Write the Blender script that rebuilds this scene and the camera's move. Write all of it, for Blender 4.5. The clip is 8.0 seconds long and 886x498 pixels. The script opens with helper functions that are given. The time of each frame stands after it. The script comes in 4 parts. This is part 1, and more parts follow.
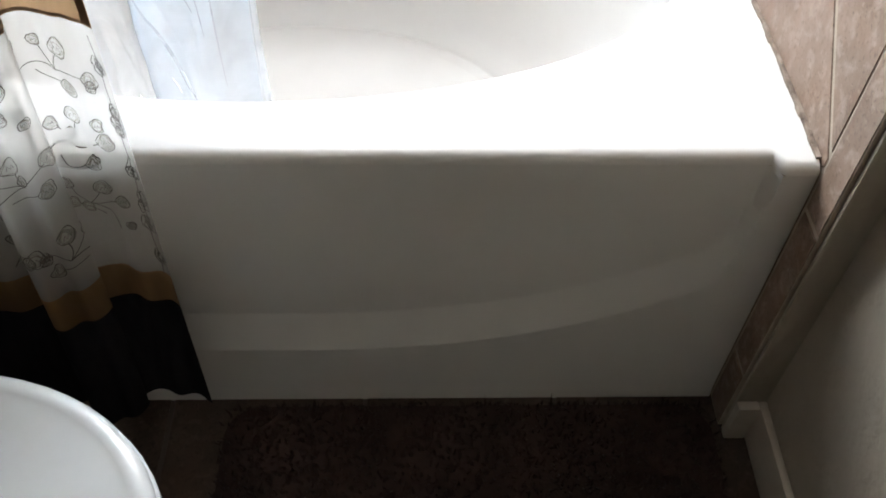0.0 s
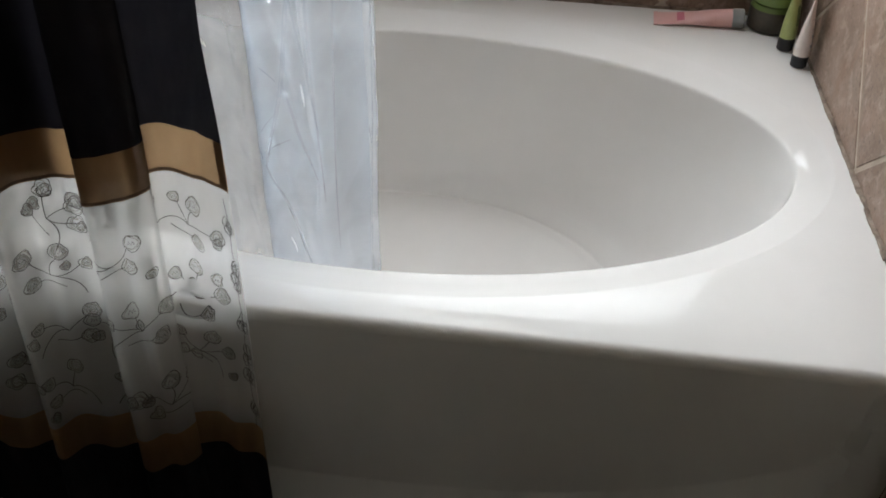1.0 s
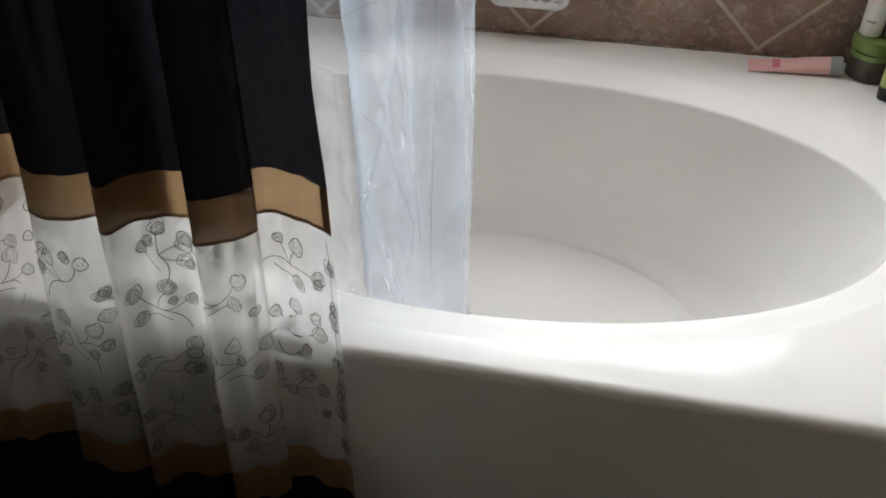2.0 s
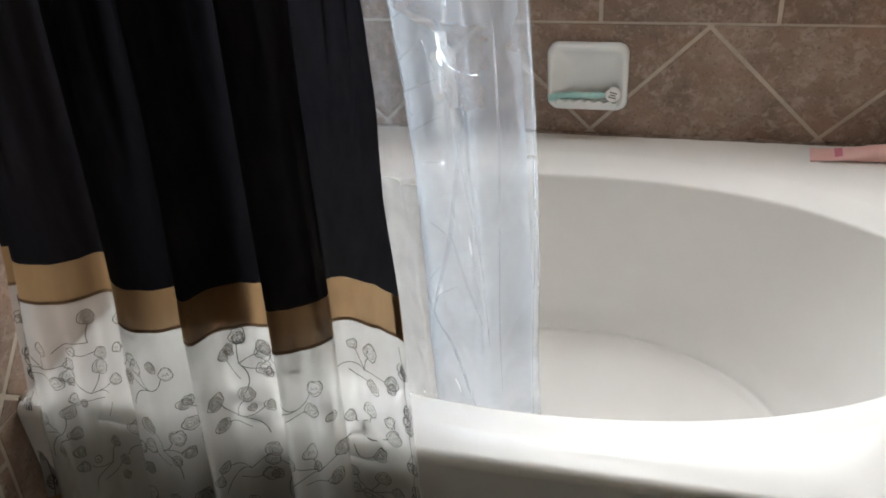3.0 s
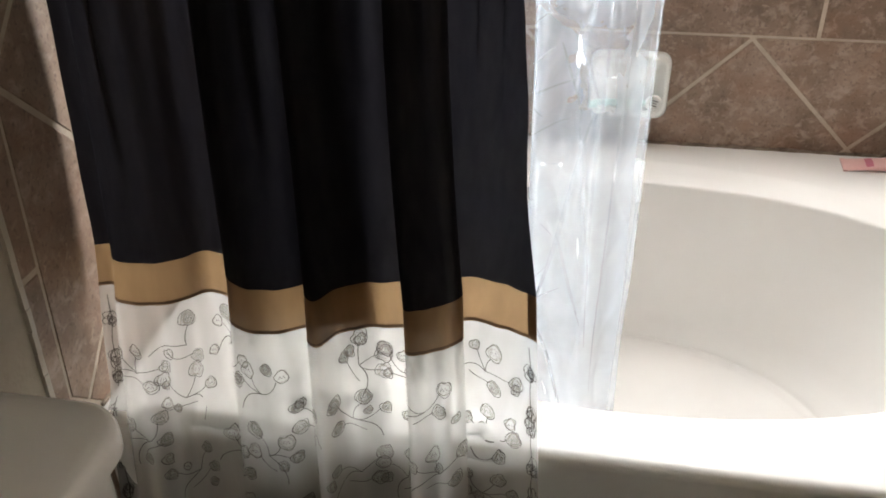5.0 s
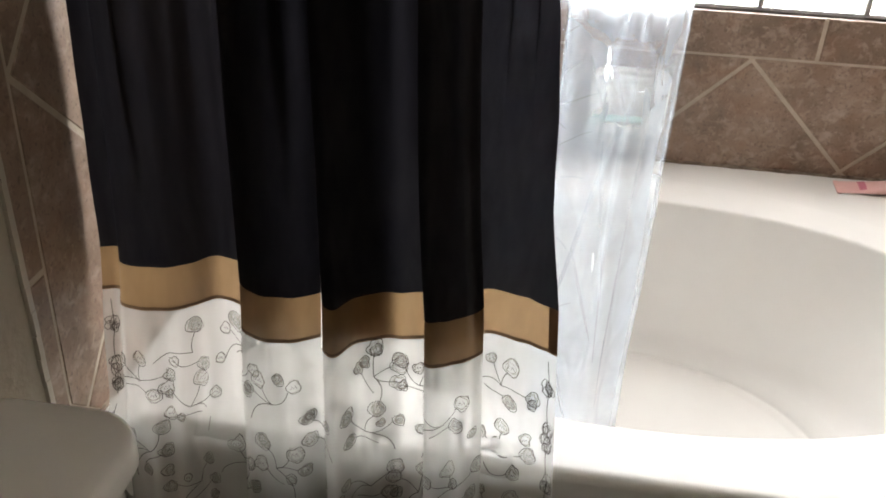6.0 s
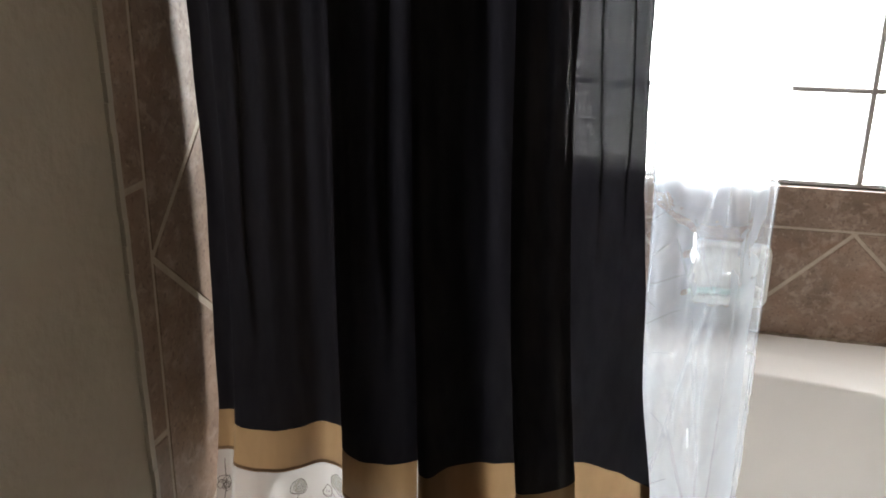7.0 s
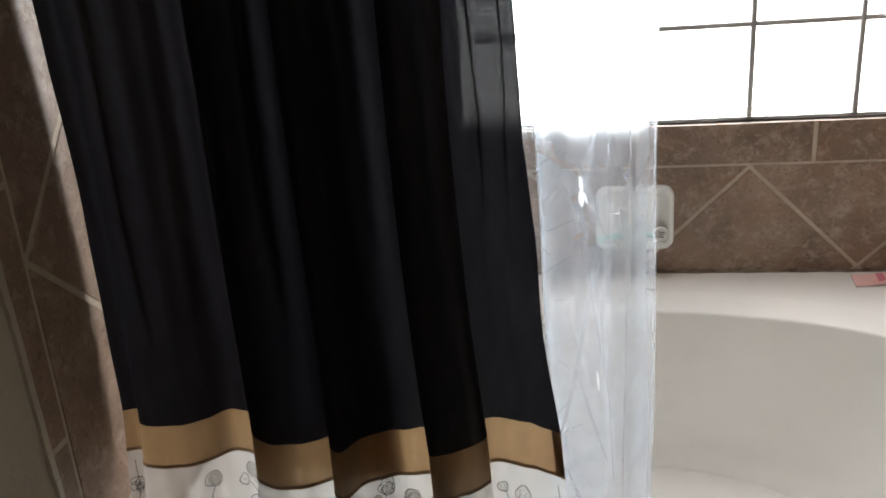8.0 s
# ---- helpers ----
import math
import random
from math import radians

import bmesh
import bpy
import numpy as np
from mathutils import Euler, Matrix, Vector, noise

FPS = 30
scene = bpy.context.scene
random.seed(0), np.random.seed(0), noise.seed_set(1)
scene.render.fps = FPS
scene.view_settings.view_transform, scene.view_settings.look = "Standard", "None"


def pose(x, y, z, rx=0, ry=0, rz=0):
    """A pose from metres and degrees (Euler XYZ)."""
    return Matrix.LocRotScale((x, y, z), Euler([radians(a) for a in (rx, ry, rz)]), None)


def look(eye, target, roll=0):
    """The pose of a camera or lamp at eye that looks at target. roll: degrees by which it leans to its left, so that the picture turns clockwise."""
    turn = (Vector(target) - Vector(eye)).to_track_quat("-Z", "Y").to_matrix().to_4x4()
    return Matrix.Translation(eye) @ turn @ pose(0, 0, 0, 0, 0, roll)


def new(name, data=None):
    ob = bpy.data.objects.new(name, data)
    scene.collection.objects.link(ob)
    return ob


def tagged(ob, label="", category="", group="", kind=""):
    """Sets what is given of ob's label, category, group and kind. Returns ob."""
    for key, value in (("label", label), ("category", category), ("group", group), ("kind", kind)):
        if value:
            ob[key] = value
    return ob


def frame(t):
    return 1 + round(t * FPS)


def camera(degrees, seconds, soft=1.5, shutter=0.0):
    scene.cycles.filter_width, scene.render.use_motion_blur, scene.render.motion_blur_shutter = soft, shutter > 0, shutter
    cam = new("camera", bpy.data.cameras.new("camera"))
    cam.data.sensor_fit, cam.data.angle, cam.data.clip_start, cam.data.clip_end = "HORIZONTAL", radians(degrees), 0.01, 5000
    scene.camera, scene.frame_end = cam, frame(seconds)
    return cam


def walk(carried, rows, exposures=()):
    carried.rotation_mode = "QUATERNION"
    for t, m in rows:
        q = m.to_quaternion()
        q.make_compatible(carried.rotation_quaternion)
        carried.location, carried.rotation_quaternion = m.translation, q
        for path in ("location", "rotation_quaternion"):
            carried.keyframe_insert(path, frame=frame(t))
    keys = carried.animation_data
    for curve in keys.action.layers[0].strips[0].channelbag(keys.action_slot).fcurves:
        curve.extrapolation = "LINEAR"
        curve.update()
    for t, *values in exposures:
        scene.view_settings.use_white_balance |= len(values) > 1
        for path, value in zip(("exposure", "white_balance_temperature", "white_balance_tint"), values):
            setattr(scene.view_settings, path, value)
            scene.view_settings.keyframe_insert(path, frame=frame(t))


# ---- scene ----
cam = camera(53.8, 8.0, soft=1.8)
PATH = [
    (0, (1.001, -0.807, 1.372), (1.056, 0.464, -0.171), 1.8),
    (0.2, (1.021, -0.819, 1.374), (1.009, 0.539, -0.094), 3.1),
    (0.5, (0.975, -0.803, 1.389), (0.93, 0.6, -0.035), 3.6),
    (1, (0.982, -0.79, 1.407), (0.822, 0.717, 0.103), 1.8),
    (1.5, (0.973, -0.797, 1.413), (0.687, 0.725, 0.148), 0.1),
    (1.7, (0.962, -0.794, 1.426), (0.647, 0.725, 0.163), -0.0),
    (2.8, (0.943, -0.793, 1.445), (0.516, 0.794, 0.306), -2.9),
    (3, (0.949, -0.809, 1.466), (0.456, 0.8, 0.386), -4.8),
    (3.5, (0.917, -0.817, 1.479), (0.367, 0.794, 0.429), -5.0),
    (4, (0.832, -0.821, 1.487), (0.236, 0.732, 0.377), -5.3),
    (4.5, (0.734, -0.841, 1.485), (0.224, 0.743, 0.376), -5.0),
    (5, (0.679, -0.871, 1.468), (0.369, 0.788, 0.395), -0.9),
    (5.2, (0.657, -0.869, 1.461), (0.374, 0.805, 0.405), -1.1),
    (6.3, (0.597, -0.869, 1.449), (0.375, 0.829, 0.415), 3.0),
    (6.5, (0.62, -0.882, 1.444), (0.358, 0.845, 0.468), 2.6),
    (7, (0.635, -0.917, 1.504), (0.121, 0.875, 0.78), -0.7),
    (7.5, (0.701, -0.919, 1.505), (0.211, 0.888, 0.802), -5.5),
    (8, (0.688, -0.896, 1.48), (0.322, 0.91, 0.701), -5.3),
]
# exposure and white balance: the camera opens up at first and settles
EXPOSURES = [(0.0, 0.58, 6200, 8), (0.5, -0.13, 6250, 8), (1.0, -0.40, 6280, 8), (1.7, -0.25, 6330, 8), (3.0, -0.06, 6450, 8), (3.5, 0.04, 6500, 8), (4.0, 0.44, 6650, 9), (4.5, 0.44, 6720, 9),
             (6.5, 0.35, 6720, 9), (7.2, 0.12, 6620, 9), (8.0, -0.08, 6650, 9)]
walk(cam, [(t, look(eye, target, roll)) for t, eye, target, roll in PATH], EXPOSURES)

# ---- plan, metres ----
FL = 0.012                            # finished floor
W, D, H = 1.52, 1.022, 0.585          # tub alcove: width, depth to the back wall, tub height
FRONT, CEIL = -3.6, 2.44              # unseen wall behind the camera, set far back to weaken bounce; ceiling
XR = 1.575                            # plaster beside the alcove on the right
WIN_L, WIN_R, WIN_B, WIN_T = 0.354, 1.437, 0.938, 1.98
PANE, ROW = 0.2153, 0.207
LAT = 0.485                           # diagonal of one wall tile

# ---- light ----
world = bpy.data.worlds.new("sky")
scene.world = world
world.use_nodes = True
wn = world.node_tree
sky = wn.nodes.new("ShaderNodeTexSky")
sky.sky_type, sky.sun_disc, sky.sun_elevation, sky.sun_rotation = "NISHITA", False, radians(48), radians(20)
wn.links.new(sky.outputs[0], wn.nodes["Background"].inputs[0])
wn.nodes["Background"].inputs[1].default_value = 0.1
lamp = bpy.data.lights.new("window_daylight", "AREA")
lamp.shape, lamp.size, lamp.size_y, lamp.energy, lamp.color = "RECTANGLE", 1.0, 0.98, 20, (0.97, 0.985, 1.0)
lamp.spread = radians(160)
lamp_ob = new("window_daylight", lamp)
lamp_ob.matrix_world = look(((WIN_L + WIN_R) / 2, D + 0.16, (WIN_B + WIN_T) / 2), (1.35, 0.05, 0.70))


# ---- materials ----
def node_mat(name):
    m = bpy.data.materials.new(name)
    m.use_nodes = True
    return m, m.node_tree, m.node_tree.nodes["Principled BSDF"]


def surface(name, a, b, scale=8.0, rough=0.6, bump=0.1, fine=120.0, metal=0.0, coat=0.0, vary=0.0, spread=0.08, dist=0.004, stretch=(1, 1, 1)):
    """A two-scale mottled surface: colours a and b mixed by coarse noise, fine grain in the bump and the gloss."""
    m, nt, p = node_mat(name)
    N, L = nt.nodes.new, nt.links.new
    co, mp = N("ShaderNodeTexCoord"), N("ShaderNodeMapping")
    mp.inputs["Scale"].default_value = stretch
    L(co.outputs["Object"], mp.inputs[0])
    big, small = N("ShaderNodeTexNoise"), N("ShaderNodeTexNoise")
    big.inputs["Scale"].default_value, big.inputs["Detail"].default_value, big.inputs["Roughness"].default_value = scale, 6, 0.62
    small.inputs["Scale"].default_value, small.inputs["Detail"].default_value = fine, 4
    for n in (big, small):
        L(mp.outputs[0], n.inputs["Vector"])
    ramp = N("ShaderNodeValToRGB")
    ramp.color_ramp.elements[0].position, ramp.color_ramp.elements[1].position = 0.32, 0.68
    ramp.color_ramp.elements[0].color, ramp.color_ramp.elements[1].color = (*a, 1), (*b, 1)
    L(big.outputs[0], ramp.inputs[0])
    colour = ramp.outputs[0]
    if vary:
        info, hsv, r = N("ShaderNodeObjectInfo"), N("ShaderNodeHueSaturation"), N("ShaderNodeMapRange")
        r.inputs["To Min"].default_value, r.inputs["To Max"].default_value = 1 - vary, 1 + vary
        L(info.outputs["Random"], r.inputs[0])
        L(r.outputs[0], hsv.inputs["Value"])
        L(colour, hsv.inputs["Color"])
        colour = hsv.outputs[0]
    L(colour, p.inputs["Base Color"])
    rr = N("ShaderNodeMapRange")
    rr.inputs["To Min"].default_value, rr.inputs["To Max"].default_value = max(0.02, rough - spread), min(1, rough + spread)
    L(small.outputs[0], rr.inputs[0])
    L(rr.outputs[0], p.inputs["Roughness"])
    p.inputs["Metallic"].default_value, p.inputs["Coat Weight"].default_value = metal, coat
    if bump:
        add, bp = N("ShaderNodeMath"), N("ShaderNodeBump")
        L(big.outputs[0], add.inputs[0])
        L(small.outputs[0], add.inputs[1])
        L(add.outputs[0], bp.inputs["Height"])
        bp.inputs["Strength"].default_value, bp.inputs["Distance"].default_value = bump, dist
        L(bp.outputs[0], p.inputs["Normal"])
    return m


def tile_mat(name, a, b, c):
    """Glazed stone-look tile: two mottles and pale veins over the base colour, each tile a little different."""
    m = surface(name, a, b, 9, 0.42, 0.25, 60, vary=0.10, spread=0.12, dist=0.003)
    nt = m.node_tree
    N, L = nt.nodes.new, nt.links.new
    p = nt.nodes["Principled BSDF"]
    base = p.inputs["Base Color"].links[0].from_socket
    co = N("ShaderNodeTexCoord")
    last = base
    for size, detail, lo, hi, amount, tone in ((48, 8, 0.50, 0.70, 0.60, c), (150, 6, 0.55, 0.72, 0.55, tuple(0.42 * v for v in a)), (110, 5, 0.62, 0.75, 0.45, tuple(1.15 * v for v in c)), (13, 4, 0.48, 0.72, 0.35, (a[0] * 1.5, a[1] * 1.15, a[2] * 0.95))):
        n, r, mix = N("ShaderNodeTexNoise"), N("ShaderNodeValToRGB"), N("ShaderNodeMixRGB")
        n.inputs["Scale"].default_value, n.inputs["Detail"].default_value, n.inputs["Distortion"].default_value = size, detail, 0.5
        off = N("ShaderNodeVectorMath")
        off.inputs[1].default_value = (size * 0.37, size * 0.11, size * 0.23)
        L(co.outputs["Object"], off.inputs[0])
        L(off.outputs[0], n.inputs["Vector"])
        r.color_ramp.elements[0].position, r.color_ramp.elements[1].position = lo, hi
        r.color_ramp.elements[0].color, r.color_ramp.elements[1].color = (0, 0, 0, 1), (amount, amount, amount, 1)
        L(n.outputs[0], r.inputs[0])
        L(r.outputs[0], mix.inputs[0])
        L(last, mix.inputs[1])
        mix.inputs[2].default_value = (*tone, 1)
        last = mix.outputs[0]
    L(last, p.inputs["Base Color"])
    p.inputs["Specular IOR Level"].default_value = 0.24
    return m


def cloth(name, colour, through_colour, translucent, clear, weave=900.0, rough=0.9, second=None, gloss=0.15, mottle=18.0, slub=0.0):
    """Woven cloth: diffuse, lets light through, and for a sheer weave shows what lies behind it."""
    m, nt, p = node_mat(name)
    N, L = nt.nodes.new, nt.links.new
    out = nt.nodes["Material Output"]
    co, n, bp = N("ShaderNodeTexCoord"), N("ShaderNodeTexNoise"), N("ShaderNodeBump")
    mp = N("ShaderNodeMapping")
    mp.inputs["Scale"].default_value = (1, 1, 0.18)
    L(co.outputs["Object"], mp.inputs[0])
    L(mp.outputs[0], n.inputs["Vector"])
    n.inputs["Scale"].default_value, n.inputs["Detail"].default_value = weave, 3
    bp.inputs["Strength"].default_value, bp.inputs["Distance"].default_value = 0.25, 0.001
    L(n.outputs[0], bp.inputs["Height"])
    n2, r = N("ShaderNodeTexNoise"), N("ShaderNodeValToRGB")
    n2.inputs["Scale"].default_value, n2.inputs["Detail"].default_value = mottle, 5
    L(mp.outputs[0], n2.inputs["Vector"])
    r.color_ramp.elements[0].position, r.color_ramp.elements[1].position = 0.3, 0.7
    r.color_ramp.elements[0].color, r.color_ramp.elements[1].color = (*colour, 1), (*(second or colour), 1)
    L(n2.outputs[0], r.inputs[0])
    L(r.outputs[0], p.inputs["Base Color"])
    L(bp.outputs[0], p.inputs["Normal"])
    p.inputs["Roughness"].default_value = rough
    p.inputs["Specular IOR Level"].default_value = gloss
    tr, mix = N("ShaderNodeBsdfTranslucent"), N("ShaderNodeMixShader")
    tr.inputs[0].default_value = (*through_colour, 1)
    mix.inputs[0].default_value = translucent
    L(p.outputs[0], mix.inputs[1])
    L(tr.outputs[0], mix.inputs[2])
    last = mix
    if clear:
        tp, mix2 = N("ShaderNodeBsdfTransparent"), N("ShaderNodeMixShader")
        rr = N("ShaderNodeMapRange")
        rr.inputs["To Min"].default_value, rr.inputs["To Max"].default_value = clear * 0.88, clear * 1.12
        L(n2.outputs[0], rr.inputs[0])
        share = rr
        if slub:                                   # uneven weft threads leave thin level streaks in the weave
            mq, n3, rs, mu = N("ShaderNodeMapping"), N("ShaderNodeTexNoise"), N("ShaderNodeMapRange"), N("ShaderNodeMath")
            mq.inputs["Scale"].default_value = (1, 1, 16)
            L(co.outputs["Object"], mq.inputs[0])
            L(mq.outputs[0], n3.inputs["Vector"])
            n3.inputs["Scale"].default_value, n3.inputs["Detail"].default_value = 38, 2
            rs.inputs["From Min"].default_value, rs.inputs["From Max"].default_value = 0.42, 0.64
            rs.inputs["To Min"].default_value, rs.inputs["To Max"].default_value = 1 - slub, 1 + slub * 1.6
            L(n3.outputs[0], rs.inputs[0])
            mu.operation = "MULTIPLY"
            L(rr.outputs[0], mu.inputs[0])
            L(rs.outputs[0], mu.inputs[1])
            share = mu
        L(share.outputs[0], mix2.inputs[0])
        L(mix.outputs[0], mix2.inputs[1])
        L(tp.outputs[0], mix2.inputs[2])
        last = mix2
    L(last.outputs[0], out.inputs["Surface"])
    return m


def film_mat(name, clear, veil, haze, gloss=0.16, low_milk=0.0):
    """Thin plastic film: a clear share, a share that spreads what shines through it, a milky rest that thickens
    towards its lower part, and a gloss."""
    m, nt, p = node_mat(name)
    N, L = nt.nodes.new, nt.links.new
    out = nt.nodes["Material Output"]
    tp, tr, df, gl, rf = N("ShaderNodeBsdfTransparent"), N("ShaderNodeBsdfTranslucent"), N("ShaderNodeBsdfDiffuse"), N("ShaderNodeBsdfGlossy"), N("ShaderNodeBsdfRefraction")
    tr.inputs[0].default_value = df.inputs[0].default_value = (*haze, 1)
    rf.inputs["Roughness"].default_value, rf.inputs["IOR"].default_value = 0.40, 1.07
    rf.inputs[0].default_value = (0.86, 0.93, 1.0, 1)
    gl.inputs["Roughness"].default_value = gloss
    milky, spread, body, film = (N("ShaderNodeMixShader") for _ in range(4))
    milky.inputs[0].default_value = 0.4
    L(tr.outputs[0], milky.inputs[1])
    L(df.outputs[0], milky.inputs[2])
    spread.inputs[0].default_value = veil / (1 - clear)
    L(milky.outputs[0], spread.inputs[1])
    L(rf.outputs[0], spread.inputs[2])
    co, n, rr, fr = N("ShaderNodeTexCoord"), N("ShaderNodeTexNoise"), N("ShaderNodeMapRange"), N("ShaderNodeFresnel")
    n.inputs["Scale"].default_value, n.inputs["Detail"].default_value, n.inputs["Distortion"].default_value = 9, 6, 0.8
    L(co.outputs["Object"], n.inputs["Vector"])
    rr.inputs["From Min"].default_value, rr.inputs["From Max"].default_value = 0.3, 0.7
    rr.inputs["To Min"].default_value, rr.inputs["To Max"].default_value = clear + 0.07, clear - 0.07
    L(n.outputs[0], rr.inputs[0])
    # the clear share drops with height, along a noisy edge
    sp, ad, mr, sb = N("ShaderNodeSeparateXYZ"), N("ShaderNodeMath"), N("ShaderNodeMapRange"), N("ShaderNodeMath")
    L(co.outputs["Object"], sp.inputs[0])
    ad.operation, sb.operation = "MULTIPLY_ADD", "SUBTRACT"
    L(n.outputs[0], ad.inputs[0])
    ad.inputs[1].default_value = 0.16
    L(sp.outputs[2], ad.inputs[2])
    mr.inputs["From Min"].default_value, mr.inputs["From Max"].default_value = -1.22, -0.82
    mr.inputs["To Min"].default_value, mr.inputs["To Max"].default_value = low_milk, 0.0
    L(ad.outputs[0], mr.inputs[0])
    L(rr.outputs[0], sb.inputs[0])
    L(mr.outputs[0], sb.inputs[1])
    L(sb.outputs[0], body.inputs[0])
    L(spread.outputs[0], body.inputs[1])
    L(tp.outputs[0], body.inputs[2])
    fr.inputs[0].default_value = 1.12
    L(fr.outputs[0], film.inputs[0])
    L(body.outputs[0], film.inputs[1])
    L(gl.outputs[0], film.inputs[2])
    L(film.outputs[0], out.inputs["Surface"])
    return m


def glass_mat():
    m, nt, p = node_mat("window_glass")
    N, L = nt.nodes.new, nt.links.new
    tp, gl, fr, mix = N("ShaderNodeBsdfTransparent"), N("ShaderNodeBsdfGlossy"), N("ShaderNodeFresnel"), N("ShaderNodeMixShader")
    gl.inputs["Roughness"].default_value = 0.02
    L(fr.outputs[0], mix.inputs[0])
    L(tp.outputs[0], mix.inputs[1])
    L(gl.outputs[0], mix.inputs[2])
    L(mix.outputs[0], nt.nodes["Material Output"].inputs["Surface"])
    return m


def glow_mat(name, colour, strength):
    m, nt, p = node_mat(name)
    em, g, r, co = nt.nodes.new("ShaderNodeEmission"), nt.nodes.new("ShaderNodeTexNoise"), nt.nodes.new("ShaderNodeMapRange"), nt.nodes.new("ShaderNodeTexCoord")
    em.inputs[0].default_value = (*colour, 1)
    g.inputs["Scale"].default_value = 0.5
    r.inputs["To Min"].default_value, r.inputs["To Max"].default_value = strength * 0.85, strength * 1.15
    nt.links.new(co.outputs["Object"], g.inputs["Vector"])
    nt.links.new(g.outputs[0], r.inputs[0])
    nt.links.new(r.outputs[0], em.inputs[1])
    nt.links.new(em.outputs[0], nt.nodes["Material Output"].inputs["Surface"])
    return m


PLASTER = surface("painted_plaster", (0.40, 0.352, 0.288), (0.47, 0.418, 0.342), 5, 0.75, 0.6, 55, dist=0.004)
# darkened so the unseen front wall returns little light to the apron
DIM_WALL = surface("dim_unseen_wall", (0.10, 0.088, 0.076), (0.13, 0.115, 0.10), 5, 0.75, 0.5, 55, dist=0.004)
CEILING = surface("ceiling_paint", (0.61, 0.555, 0.485), (0.67, 0.61, 0.535), 6, 0.9, 0.3, 90)
TILE = tile_mat("brown_stone_tile", (0.20, 0.138, 0.102), (0.345, 0.252, 0.198), (0.49, 0.385, 0.315))
GROUT = surface("beige_grout", (0.42, 0.35, 0.28), (0.56, 0.475, 0.385), 20, 0.9, 0.5, 300, dist=0.002)
FLOORGROUT = surface("dark_floor_grout", (0.075, 0.06, 0.048), (0.12, 0.095, 0.08), 20, 0.9, 0.4, 300, dist=0.002)
CAULK = surface("stained_caulk", (0.10, 0.065, 0.045), (0.42, 0.34, 0.27), 35, 0.7, 0.5, 200, dist=0.003)
ACRYLIC = surface("white_tub_acrylic", (0.79, 0.775, 0.75), (0.84, 0.825, 0.80), 3, 0.035, 0.003, 40, coat=0.0, spread=0.018, dist=0.002)
ACRYLIC.node_tree.nodes["Principled BSDF"].inputs["Specular IOR Level"].default_value = 0.14
PORCELAIN = surface("white_porcelain", (0.76, 0.76, 0.74), (0.82, 0.82, 0.80), 4, 0.14, 0.02, 60, coat=0.4, spread=0.05, dist=0.001)
SEAT = surface("white_seat_plastic", (0.56, 0.575, 0.575), (0.62, 0.635, 0.635), 5, 0.22, 0.02, 90, spread=0.06, dist=0.001)
CERAMIC = surface("white_dish_ceramic", (0.74, 0.76, 0.74), (0.82, 0.83, 0.81), 12, 0.2, 0.05, 90, coat=0.3, spread=0.06, dist=0.001)
BLACK = cloth("black_curtain_cloth", (0.0120, 0.0112, 0.0132), (0.019, 0.018, 0.023), 0.18, 0.0062, second=(0.0200, 0.0186, 0.0210), gloss=0.06, mottle=70.0, slub=0.65)
GOLD = cloth("gold_curtain_cloth", (0.125, 0.075, 0.038), (0.36, 0.225, 0.112), 0.5, 0.03, mottle=60.0, second=(0.19, 0.115, 0.058), rough=0.6)
PIPING = cloth("brown_piping_cloth", (0.12, 0.075, 0.042), (0.22, 0.135, 0.075), 0.25, 0.0)
SHEER = cloth("white_sheer_cloth", (0.64, 0.635, 0.61), (0.76, 0.755, 0.73), 0.55, 0.63, rough=0.8)
RINGS = surface("grey_embroidery_thread", (0.06, 0.05, 0.04), (0.13, 0.11, 0.09), 60, 0.7, 0.2, 400, dist=0.001)
PATCH = cloth("sheer_bud_filling", (0.55, 0.50, 0.44), (0.64, 0.58, 0.51), 0.5, 0.68, rough=0.8)
THREAD = surface("dark_embroidery_thread", (0.018, 0.015, 0.013), (0.05, 0.042, 0.035), 60, 0.7, 0.2, 400, dist=0.001)
FILM = film_mat("clear_plastic_film", 0.71, 0.185, (0.66, 0.74, 0.86), low_milk=0.19)
THIN = film_mat("thin_plastic_film", 0.81, 0.115, (0.75, 0.80, 0.86), low_milk=0.16)
# near-opaque white, for glints painted onto the liner
SHINE = film_mat("white_glint_film", 0.2, 0.1, (0.93, 0.95, 0.97))
CREASE = film_mat("creased_plastic_film", 0.75, 0.125, (0.81, 0.87, 0.94))
GLASS = glass_mat()
MUNTIN = surface("grey_muntin_paint", (0.42, 0.41, 0.40), (0.50, 0.49, 0.48), 20, 0.5, 0.1, 200, dist=0.001)
DAY = glow_mat("bright_hazy_daylight", (0.96, 0.985, 1.0), 11.0)
FLOORTILE = tile_mat("dark_brown_floor_tile", (0.060, 0.041, 0.032), (0.10, 0.072, 0.057), (0.14, 0.105, 0.085))
RUG = surface("brown_rug_pile", (0.028, 0.0145, 0.0105), (0.058, 0.031, 0.022), 14, 0.95, 0.4, 200, dist=0.004)
BASE = surface("cream_baseboard_paint", (0.44, 0.40, 0.34), (0.52, 0.47, 0.40), 12, 0.5, 0.2, 150, dist=0.002)
CHROME = surface("worn_chrome", (0.62, 0.62, 0.62), (0.72, 0.72, 0.72), 12, 0.18, 0.05, 200, metal=1.0, dist=0.001)


